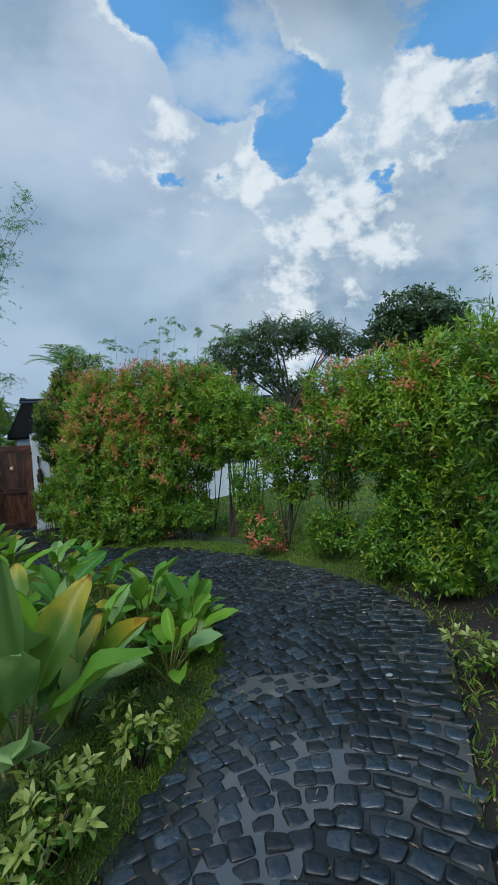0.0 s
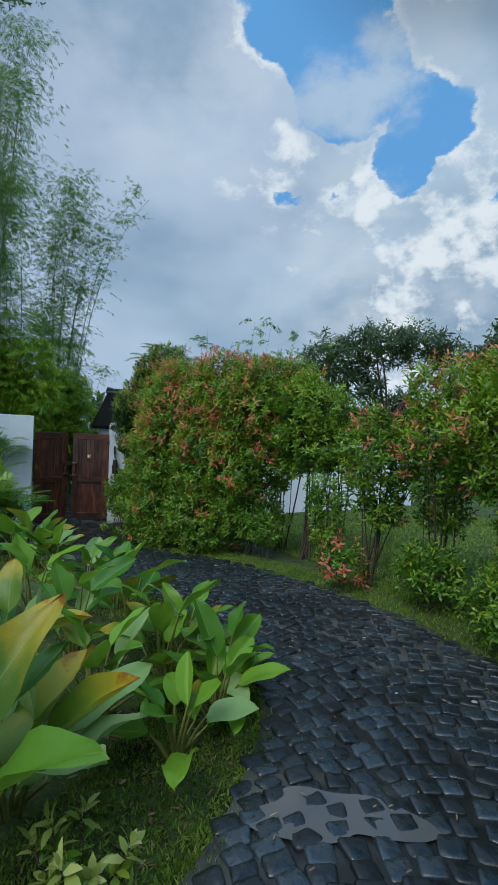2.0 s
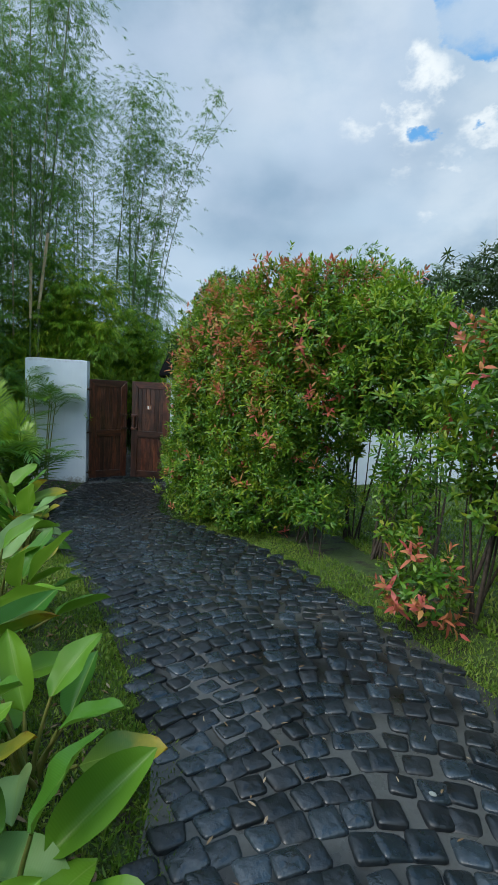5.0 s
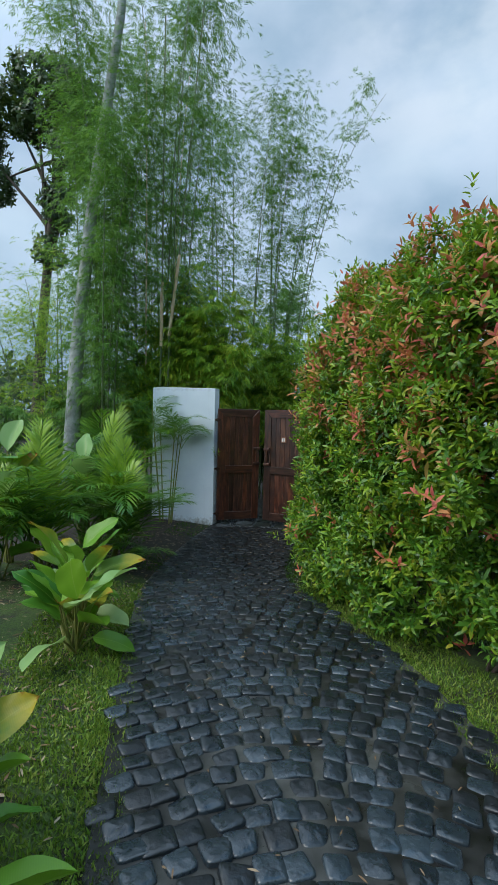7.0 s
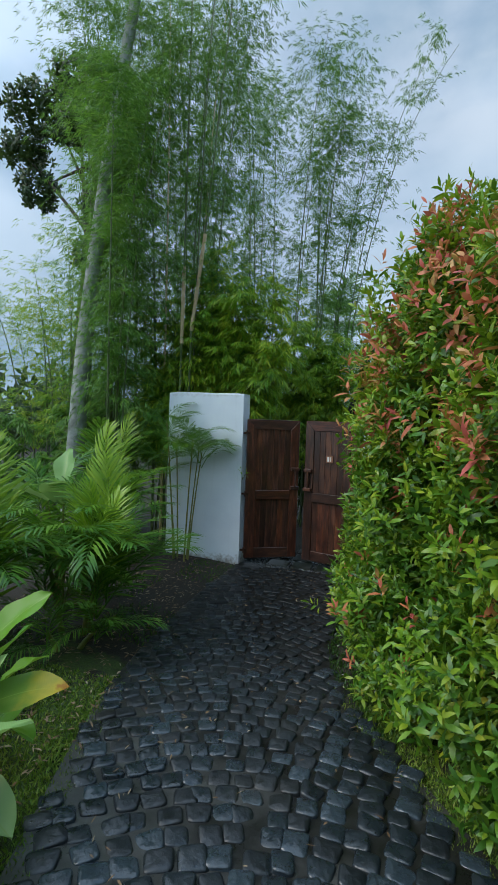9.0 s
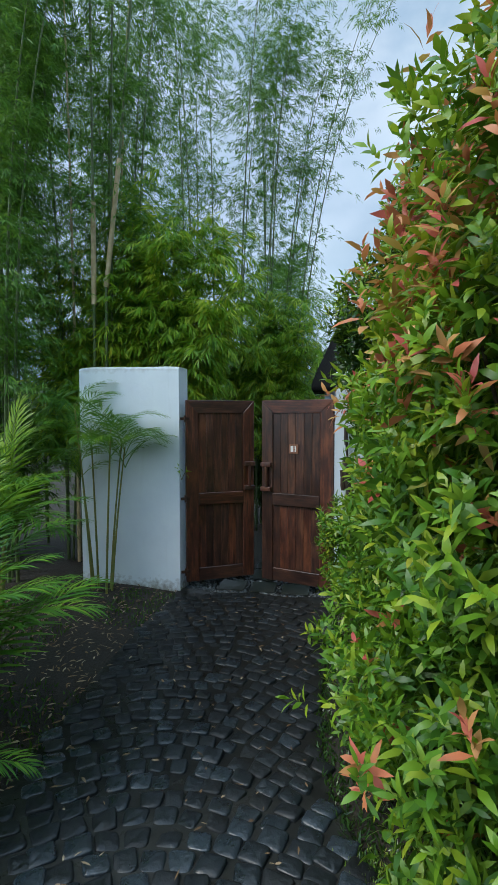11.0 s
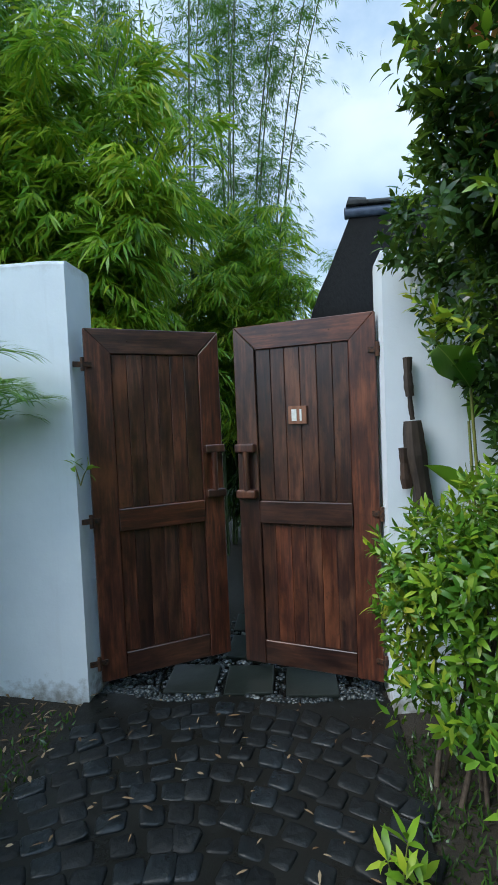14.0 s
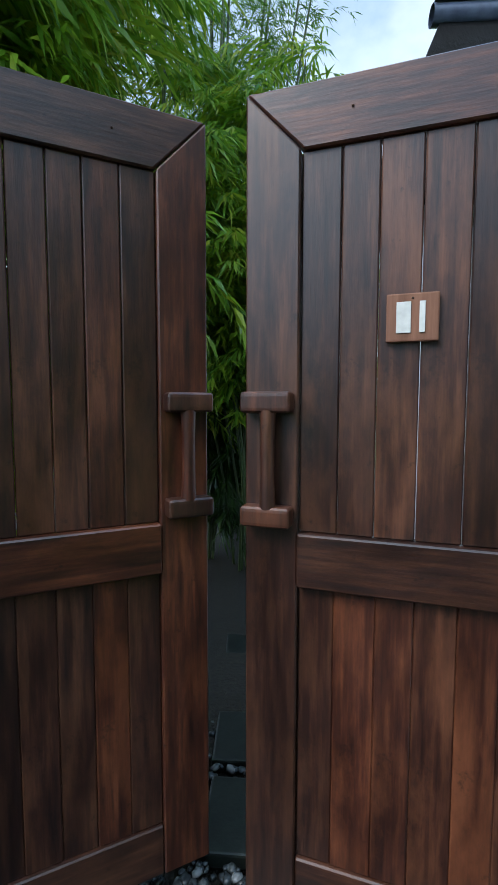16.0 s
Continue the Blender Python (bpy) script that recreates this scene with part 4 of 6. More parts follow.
def bush(x, y, lumps, n, leaf=HEDGE, red=0.10, lime=0.0, length=0.085, width=0.025, stems=6, label="", name="hedge_bush", zmin=-0.75, per=9):
    """A shrub: thin stems and tufts of leaves; lumps are (dx, dy, z, rx, ry, rz)."""
    z0 = float(ground_z(x, y))
    thing = tagged(new(name), label, "shrub", "hedge bushes")
    thing.location = (x, y, z0)
    L = [(a, b_, c_ - z0, d, e, f) for a, b_, c_, d, e, f in lumps]
    lo = min(l_[2] - l_[5] * 0.5 for l_ in L)
    for k in range(stems):
        tgt = L[k % len(L)]
        a = rng.uniform(0, 6.3)
        r0_ = rng.uniform(0.02, 0.16)
        p0 = np.array([r0_ * math.cos(a), r0_ * math.sin(a), -0.04])
        p2 = np.array([tgt[0] + rng.normal(0, 0.4) * tgt[3], tgt[1] + rng.normal(0, 0.4) * tgt[4], tgt[2] + rng.uniform(0.0, 0.6) * tgt[5]])
        p1 = (p0 + p2) / 2 + rng.normal(0, 0.06, 3)
        t = np.linspace(0, 1, 9)[:, None]
        P = (1 - t) ** 2 * p0 + 2 * t * (1 - t) * p1 + t * t * p2
        v, f = tube(P, (0.012 if n > 400 else 0.006) * np.linspace(1.0, 0.4, 9) * rng.uniform(0.7, 1.3), 6)
        part("stem", mesh_np("stem", v, f), STEM, thing, smooth=True)
    p, o = crown_points(L, n, 0.05, zmin=zmin)
    keep = p[:, 2] > 0.05
    p, o = p[keep], o[keep]
    out_edge = rng.random(len(p))
    top = np.clip((p[:, 2] - lo) / 2.0, 0, 1)
    patch = np.sin(p[:, 0] * 4.1 + x * 3) * np.sin(p[:, 2] * 3.7 + y) * np.sin(p[:, 1] * 3.3 + 1)
    is_red = out_edge < 0.55 * red * (0.08 + 1.5 * top ** 2.0) * np.clip(0.5 + 2.5 * patch, 0.25, 1.3)
    is_lime = (~is_red) & (rng.random(len(p)) < lime * (0.10 + 1.65 * top) * (1 + 1.5 * np.clip(patch, -0.6, 1)))
    rest = ~(is_red | is_lime)
    part("foliage", rosettes("foliage", p[rest], o[rest], per, length, width, 0.45), leaf, thing)
    if is_red.sum() > 3:
        tagged(part("new_growth", rosettes("new_growth", p[is_red] + o[is_red] * 0.05, o[is_red], 8, length * 1.15, width * 1.12, 0.5, (25, 82)), RED, thing, "red and orange young leaves"), kind="stuff")
    if is_lime.sum() > 3:
        part("pale_foliage", rosettes("pale_foliage", p[is_lime] + o[is_lime] * 0.03, o[is_lime], per, length, width, 0.55, (20, 75)), HEDGE_LIME, thing, "yellow-green young leaves")
    return thing


TALL = "tall green hedge shrub with red young shoots"
# shrub leaning over the wall by the gate, large dark leaves
bush(2.32, 11.72, [(0.25, 0.0, 2.35, 0.45, 0.4, 0.6), (0.3, -0.4, 1.8, 0.55, 0.45, 0.6), (0.05, 0.05, 1.45, 0.45, 0.4, 0.4), (0.42, -0.3, 2.6, 0.5, 0.45, 0.45), (-0.30, 0.5, 1.72, 0.30, 0.2, 0.34), (0.0, 0.45, 2.0, 0.3, 0.25, 0.3), (-0.18, 0.46, 1.36, 0.28, 0.19, 0.36), (0.0, 0.42, 1.0, 0.28, 0.2, 0.36), (0.45, 0.15, 2.3, 0.4, 0.35, 0.5), (0.35, 0.0, 2.75, 0.4, 0.38, 0.4), (0.5, -0.35, 3.0, 0.45, 0.4, 0.42), (0.02, 0.1, 2.1, 0.36, 0.33, 0.45), (0.12, -0.15, 2.6, 0.32, 0.3, 0.35), (0.08, 0.4, 0.75, 0.24, 0.2, 0.32), (-0.16, 0.48, 1.15, 0.16, 0.14, 0.2), (-0.28, -0.1, 2.05, 0.34, 0.34, 0.36), (-0.02, 0.0, 2.40, 0.32, 0.32, 0.32), (0.15, -0.1, 2.85, 0.32, 0.32, 0.32), (-0.25, 0.0, 1.72, 0.30, 0.3, 0.32)], 5600, HEDGE_DARK, 0.14, 0.24, 0.082, 0.025,
     label="dark glossy shrub leaning over the white wall")
bush(1.95, 11.92, [(0.05, 0, -0.08, 0.36, 0.30, 0.42), (0.25, -0.1, 0.40, 0.30, 0.3, 0.27), (-0.05, 0.0, 0.22, 0.29, 0.27, 0.24)], 1000, HEDGE, 0.14, 0.28, 0.078, 0.022, label="bright green low shrub beside the gate")
bush(2.28, 10.9, [(0, 0, -0.05, 0.48, 0.5, 0.45), (0.08, 0, 0.55, 0.48, 0.5, 0.5), (0.36, -0.1, 1.35, 0.50, 0.55, 0.7), (0.58, -0.1, 2.3, 0.42, 0.45, 0.55)], 3000, HEDGE, 0.26, 0.08, 0.085, 0.023, label=TALL)
bush(2.45, 9.95, [(0, 0, -0.1, 0.68, 0.6, 0.65), (0, 0, 0.6, 0.64, 0.6, 0.6), (0, 0, 1.1, 0.60, 0.55, 0.65), (0.1, 0.05, 1.75, 0.55, 0.52, 0.6), (0.2, 0, 2.3, 0.42, 0.42, 0.42)], 3400, HEDGE, 0.14, 0.32, 0.09, 0.024, label=TALL)
bush(2.62, 9.15, [(-0.02, 0.05, 0.05, 0.70, 0.62, 0.7), (-0.05, 0.1, 1.1, 0.70, 0.6, 0.75), (-0.05, 0.1, 1.9, 0.62, 0.6, 0.62), (0.05, 0.1, 2.35, 0.45, 0.45, 0.42)], 3700, HEDGE, 0.30, 0.26, label=TALL)
bush(2.98, 8.35, [(0, 0, 0.1, 0.68, 0.62, 0.65), (0, 0, 1.05, 0.66, 0.62, 0.7), (0.05, 0, 1.85, 0.62, 0.62, 0.65), (0.15, 0, 2.4, 0.45, 0.45, 0.42)], 3600, HEDGE, 0.48, 0.30, label=TALL)
bush(3.35, 7.65, [(0, 0, 0.35, 0.50, 0.5, 0.5), (0, 0, 1.1, 0.62, 0.6, 0.6), (0, 0, 1.85, 0.66, 0.62, 0.62), (0.1, 0, 2.28, 0.48, 0.48, 0.38)], 3400, HEDGE, 0.42, 0.40, label=TALL)
bush(3.95, 7.75, [(0, 0, 1.5, 0.55, 0.55, 0.65), (0.05, 0, 2.2, 0.5, 0.5, 0.55)], 1400, HEDGE, 0.40, 0.15, stems=7, label="hedge shrub on bare stems with red tips")
bush(3.85, 6.85, [(0, 0, 1.35, 0.52, 0.5, 0.5), (0.05, 0, 1.85, 0.48, 0.45, 0.42), (0.1, 0.1, 2.15, 0.26, 0.26, 0.26)], 1300, HEDGE, 0.05, 0.75, stems=8, label="lime-green hedge shrub on bare stems")
bush(4.45, 6.9, [(0, 0, 1.3, 0.5, 0.5, 0.4), (0, 0, 1.75, 0.4, 0.4, 0.35)], 850, HEDGE, 0.10, 0.5, stems=7, label="lime-green hedge shrub on bare stems")
bush(3.72, 6.0, [(0, 0, 0.3, 0.22, 0.2, 0.25), (0, 0, 0.75, 0.26, 0.25, 0.28)], 210, HEDGE, 0.12, 0.12, stems=6, label="thin young hedge shrub with orange leaves")
bush(3.95, 5.35, [(0, 0, 1.25, 0.42, 0.4, 0.4), (0.05, 0, 0.75, 0.26, 0.26, 0.3), (0, 0, 1.6, 0.24, 0.24, 0.24)], 700, HEDGE, 0.6, 0.25, stems=8, label="young hedge shrub with many red shoots")
bush(4.35, 4.75, [(0, 0, 1.35, 0.5, 0.5, 0.55), (0, 0, 1.95, 0.40, 0.40, 0.38), (0.1, 0.1, 0.75, 0.26, 0.26, 0.3)], 1150, HEDGE, 0.6, 0.4, stems=8, label="hedge shrub with orange and pink shoots")
bush(4.45, 3.85, [(0, 0, 1.5, 0.62, 0.62, 0.7), (0, 0, 1.95, 0.5, 0.5, 0.40), (0.1, 0, 0.8, 0.3, 0.3, 0.3)], 2000, HEDGE, 0.26, 0.6, stems=8, label=TALL)
bush(4.35, 2.95, [(0, 0, 1.4, 0.66, 0.66, 0.75), (0, 0, 2.0, 0.55, 0.55, 0.42), (-0.15, 0.15, 0.6, 0.6, 0.55, 0.5)], 2600, HEDGE, 0.14, 0.5, stems=8, label=TALL)
bush(4.0, 2.05, [(0, 0, 1.5, 0.66, 0.66, 0.8), (0, 0, 2.0, 0.55, 0.55, 0.42), (0, 0, 0.6, 0.5, 0.5, 0.45)], 1800, HEDGE, 0.06, 0.3, stems=8, label=TALL)
bush(3.2, 1.15, [(0, 0, 0.25, 0.34, 0.32, 0.3)], 150, HEDGE, 0.03, 0.2, stems=5, label="low green shrub at the path edge")
bush(3.52, 5.30, [(0, 0, 0.14, 0.22, 0.22, 0.22)], 90, HEDGE, 14.0, 0.5, stems=4, label="small shrub with bright red leaves on the verge")
bush(3.3, 6.95, [(0, 0, 0.18, 0.24, 0.24, 0.26)], 90, HEDGE, 0.06, 0.15, stems=4, label="small green shrub on the verge")

# ---- broad-leaved cannas ----
for x, y, r_ in ((3.95, 4.45, 0.26), (3.85, 3.5, 0.3), (3.75, 2.75, 0.26)):
    bush(x, y, [(0, 0, 0.12 + r_ * 0.5, r_ * 1.2, r_, r_)], int(900 * r_), HEDGE, 0.12, 0.15, stems=4, label="low green shrub under the hedge", zmin=-0.9)
rng = np.random.default_rng(21)


def canna_leaf(seed, fold, curl):
    r_ = np.random.default_rng(seed)
    nu, nv = 11, 7
    U = np.linspace(0, 1, nu)
    Vv = np.linspace(-1, 1, nv)
    wid = 0.5 * 0.51 * np.sin(np.pi * np.clip(U, 0, 1) ** 0.86) ** 0.62
    wid[-1], wid[0] = 0.004, 0.008
    X = wid[:, None] * Vv[None] * math.cos(fold)
    Y = np.repeat(U[:, None], nv, 1) - 0.10 * curl * U[:, None] ** 2
    Z = np.abs(Vv[None]) * wid[:, None] * math.sin(fold) - curl * 0.30 * U[:, None] ** 2.2
    Z = Z + 0.026 * np.sin(U[:, None] * 11 + Vv[None] * 2.4 + seed) * np.abs(Vv[None]) * r_.uniform(0.5, 1.5)
    i_, j_ = np.meshgrid(np.arange(nu - 1), np.arange(nv - 1), indexing="ij")
    f = np.stack([i_ * nv + j_, i_ * nv + j_ + 1, (i_ + 1) * nv + j_ + 1, (i_ + 1) * nv + j_], -1).reshape(-1, 4)
    me = mesh_np("leaf", np.stack([X, Y, Z], -1), f)
    me.polygons.foreach_set("use_smooth", np.ones(len(me.polygons), dtype=bool))
    return me


CANNA_SHAPES = {}
for mat in (CANNA, CANNA_PALE, CANNA_OLD):
    CANNA_SHAPES[mat.name] = []
    for k in range(5):
        me = canna_leaf(k, (0.25, 0.5, 0.15, 0.7, 0.35)[k], (0.5, 0.2, 0.9, 0.1, 0.65)[k])
        me.materials.append(mat)
        CANNA_SHAPES[mat.name].append(me)


def canna(x, y, height, size, leaves_n, old=0.12, pale=0.15, spread=0.2, label="broad-leaved green canna clump", rise=0, slim=1.0):
    z0 = float(ground_z(x, y))
    thing = tagged(new("canna_plant"), label, "plant", "canna clumps")
    thing.location = (x, y, z0)
    for k in range(leaves_n):
        a = k * 2.4 + rng.uniform(-0.5, 0.5)
        up_ = (k + 0.5) / leaves_n
        h = height * (0.25 + 0.75 * up_) * rng.uniform(0.85, 1.1)
        r_ = spread * (1.1 - 0.6 * up_) * rng.uniform(0.6, 1.2)
        tip = np.array([r_ * math.cos(a), r_ * math.sin(a), h])
        foot = np.array([0.25 * r_ * math.cos(a + 1), 0.25 * r_ * math.sin(a + 1), -0.03])
        mid_ = foot * 0.5 + tip * 0.5 - np.array([math.cos(a), math.sin(a), 0]) * 0.02
        t = np.linspace(0, 1, 6)[:, None]
        v, f = tube((1 - t) ** 2 * foot + 2 * t * (1 - t) * mid_ + t * t * tip, np.linspace(0.012, 0.006, 6), 6)
        part("stem", mesh_np("stem", v, f), GREEN_STEM, thing, smooth=True)
        q_ = rng.random()
        kind = CANNA_OLD if q_ < old else CANNA_PALE if q_ < old + pale else CANNA
        ob = new("leaf", CANNA_SHAPES[kind.name][int(rng.integers(5))])
        ob.parent = thing
        s = size * rng.uniform(0.75, 1.15)
        lift = min(86, 10 + rise + 50 * up_ + rng.uniform(-18, 18))
        ob.matrix_basis = Matrix.Translation(tip) @ pose(0, 0, 0, lift, rng.uniform(-25, 25), math.degrees(a) - 90 + rng.uniform(-25, 25)) @ Matrix.Diagonal((s * slim * rng.uniform(0.85, 1.15), s, s, 1))
    return thing


BIG = "tall canna clump with large pale and yellowing leaves"
canna(0.18, 2.68, 0.48, 0.66, 11, 0.25, 0.40, 0.20, BIG, 26, 0.72)
canna(0.46, 2.98, 0.46, 0.50, 10, 0.25, 0.40, 0.2, BIG, 20, 0.75)
canna(-0.25, 2.60, 0.55, 0.62, 8, 0.15, 0.45, 0.2, BIG, 26, 0.74)
for x, y, h, s, k in ((1.18, 3.12, 0.30, 0.33, 11), (1.48, 3.42, 0.30, 0.32, 12), (1.62, 3.72, 0.34, 0.32, 10), (1.28, 3.9, 0.42, 0.34, 10), (0.85, 3.6, 0.45, 0.36, 10), (0.75, 4.3, 0.52, 0.36, 11),
                      (1.15, 4.6, 0.45, 0.36, 10), (0.3, 3.9, 0.55, 0.38, 10), (1.12, 5.3, 0.36, 0.32, 12), (0.45, 5.2, 0.5, 0.38, 10), (0.9, 5.6, 0.45, 0.36, 9), (0.0, 4.8, 0.55, 0.38, 9),
                      (0.40, 7.5, 0.50, 0.40, 14), (0.60, 7.12, 0.40, 0.38, 14), (0.12, 7.9, 0.5, 0.36, 9), (-0.45, 6.9, 0.55, 0.4, 10), (-0.6, 5.6, 0.6, 0.4, 9)):
    canna(x, y, h, s, k, 0.22, 0.12, 0.16)
canna(1.52, 4.25, 0.30, 0.30, 10, 0.08, 0.1, 0.16)
canna(2.13, 12.22, 1.75, 0.32, 8, 0.0, 0.0, 0.2, "broad dark-leaved plant beside the driftwood")
# tall paddle-leaved plants among the palms
for x, y, h, s in ((-0.95, 9.95, 1.35, 0.62), (-1.5, 9.2, 1.3, 0.7), (-1.1, 8.5, 0.95, 0.55)):
    canna(x, y, h, s, 7, 0.12, 0.5, 0.2, "tall paddle-leaved plant behind the palms")


# ---- variegated low shrubs ----
rng = np.random.default_rng(22)


def variegated(x, y, h, n_, label="low shrub with cream and green leaves"):
    z0 = float(ground_z(x, y))
    thing = tagged(new("variegated_shrub"), label, "shrub", "variegated shrubs")
    thing.location = (x, y, z0)
    tips = []
    for k in range(n_):
        a, r_ = rng.uniform(0, 6.3), rng.uniform(0.03, 0.2)
        tip = np.array([r_ * math.cos(a), r_ * math.sin(a), h * rng.uniform(0.45, 1.0)])
        v, f = tube([(0, 0, -0.03), tuple(tip * 0.5 + rng.normal(0, 0.015, 3)), tuple(tip)], [0.006, 0.005, 0.003], 5)
        part("stem", mesh_np("stem", v, f), STEM, thing, smooth=True)
        tips.append(tip)
    tips = np.array(tips)
    o = norm(tips * np.array([1, 1, 0.6]))
    part("foliage", rosettes("foliage", tips, o, 9, 0.082, 0.030, 0.5, (30, 85), 0.15, reach=0.03), VARIEGATED, thing, "cream-edged leaves")
    part("inner_foliage", rosettes("inner_foliage", tips * 0.75, o, 6, 0.07, 0.03, 0.4, (40, 90), 0.15, reach=0.03), HEDGE, thing, "green inner leaves")
    return thing


variegated(0.70, 2.40, 0.34, 14)
variegated(0.22, 2.08, 0.33, 22)
variegated(0.05, 1.88, 0.22, 9)
variegated(-0.2, 2.2, 0.3, 10)
variegated(2.72, 1.76, 0.30, 12)
variegated(2.72, 1.52, 0.22, 7)


# ---- feather palms beside the wall ----
def frond(length, droop, n_leaf, mat, width=0.022, leaflet=0.27):
    """One feather frond growing along +y and arching down; returns stalk and leaflets as one mesh."""
    t = np.linspace(0, 1, 14)
    P = np.stack([np.zeros_like(t), length * (t - 0.18 * droop * t ** 3), length * (0.10 * t - droop * 0.62 * t ** 2.4)], 1)
    sv, sf = tube(P, np.linspace(0.009, 0.0025, 14), 5)
    k = np.linspace(0.2, 0.99, n_leaf)
    B, Wy, Fc, Ln = [], [], [], []
    for s in (-1, 1):
        bx = np.stack([np.interp(k, t, P[:, i]) for i in range(3)], 1)
        tan = norm(np.stack([np.interp(k, t, np.gradient(P[:, i])) for i in range(3)], 1))
        side = np.array([s, 0, 0])[None]
        upv = norm(np.cross(side, tan) * s)
        sw = np.linspace(62, 22, n_leaf) + rng.normal(0, 4, n_leaf)
        w = tan * np.cos(np.radians(sw))[:, None] + side * np.sin(np.radians(sw))[:, None] + upv * 0.32 + rng.normal(0, 0.06, (n_leaf, 3))
        B.append(bx)
        Wy.append(w)
        Fc.append(np.repeat(upv, 1, 0) if len(upv) == n_leaf else np.repeat(upv, n_leaf, 0))
        Ln.append(leaflet * np.sin(np.pi * (0.22 + 0.72 * k)) ** 0.6 * rng.uniform(0.9, 1.1, n_leaf))
    B, Wy, Fc, Ln = np.concatenate(B), np.concatenate(Wy), np.concatenate(Fc), np.concatenate(Ln)
    me = leaf_mesh("frond", B, Wy, Fc, Ln, np.full(len(B), width), 0.52)
    lv = np.empty(len(me.vertices) * 3, np.float32)
    me.vertices.foreach_get("co", lv)
    lf = np.array([p.vertices[:] for p in me.polygons])
    bpy.data.meshes.remove(me)
    st = np.concatenate([sf[:, [0, 1, 2]], sf[:, [0, 2, 3]]])
    v, f = join_np([(sv, st), (lv.reshape(-1, 3), lf)])
    me = mesh_np("frond", v, f)
    me.materials.append(mat)
    return me


FRONDS = [frond(1.0, 0.75, 24, PALM, 0.019, 0.30), frond(1.0, 1.05, 24, PALM, 0.019, 0.30), frond(1.0, 0.5, 24, PALM, 0.019, 0.30), frond(1.0, 0.16, 30, PALM_YELLOW, 0.020, 0.30), frond(1.0, 0.85, 24, PALM, 0.018, 0.42)]


def feather_palm(x, y, stems, fronds_n, height, length, label, lean=18, yellow=1, girth=1.0, slim=False):
    z0 = float(ground_z(x, y))
    thing = tagged(new("feather_palm"), label, "palm", "feather palms")
    thing.location = (x, y, z0)
    for s_ in range(stems):
        a = rng.uniform(0, 6.3)
        foot = np.array([0.10 * math.cos(a), 0.10 * math.sin(a), -0.05])
        h = height * rng.uniform(0.7, 1.1)
        top = foot + np.array([0.16 * math.cos(a), 0.16 * math.sin(a), h])
        t = np.linspace(0, 1, 10)[:, None]
        P = foot * (1 - t) + top * t + np.array([math.cos(a), math.sin(a), 0]) * 0.05 * (t * t - t)
        v, f = tube(P, girth * np.linspace(0.026, 0.014, 10) * (1 + 0.12 * (np.arange(10) % 2)), 8)
        part("stem", mesh_np("stem", v, f), GREEN_STEM, thing, "ringed yellow-green stem", smooth=True)
        for k in range(fronds_n):
            young = k < yellow and s_ < 2
            ob = new("frond", FRONDS[3] if young else FRONDS[4 if slim else int(rng.integers(3))])
            ob.parent = thing
            az = k * 360 / fronds_n + rng.uniform(-25, 25)
            el = rng.uniform(68, 84) if young else rng.uniform(lean, 76)
            s = length * rng.uniform(0.75, 1.1)
            ob.matrix_basis = Matrix.Translation(top - np.array([0, 0, rng.uniform(0, 0.2 if slim else 0.6) * h])) @ pose(0, 0, 0, 0, 0, az) @ pose(0, 0, 0, el, 0, 0) @ Matrix.Diagonal((s, s, s, 1))
    return thing


feather_palm(-0.45, 9.5, 4, 8, 0.75, 1.05, "bushy feather palm with yellow-green young fronds", 42, 4)
feather_palm(-0.90, 9.1, 3, 8, 0.75, 1.15, "bushy green feather palm in the bed", 42, 2)
feather_palm(-1.15, 10.4, 3, 8, 1.0, 1.2, "bushy green feather palm in the bed", 46)
feather_palm(-1.45, 11.5, 3, 7, 1.2, 1.15, "feather palm beside the white wall", 46)
feather_palm(-0.70, 12.20, 6, 6, 1.85, 0.60, "slim feather palm in front of the white wall", 38, 0, 0.5, True)
feather_palm(-0.30, 9.2, 2, 6, 0.25, 0.62, "small feather palm near the path", 12, 0)
feather_palm(-1.2, 8.3, 3, 7, 0.6, 1.05, "bushy green feather palm in the bed", 42)


# ---- bamboo ----
rng = np.random.default_rng(23)


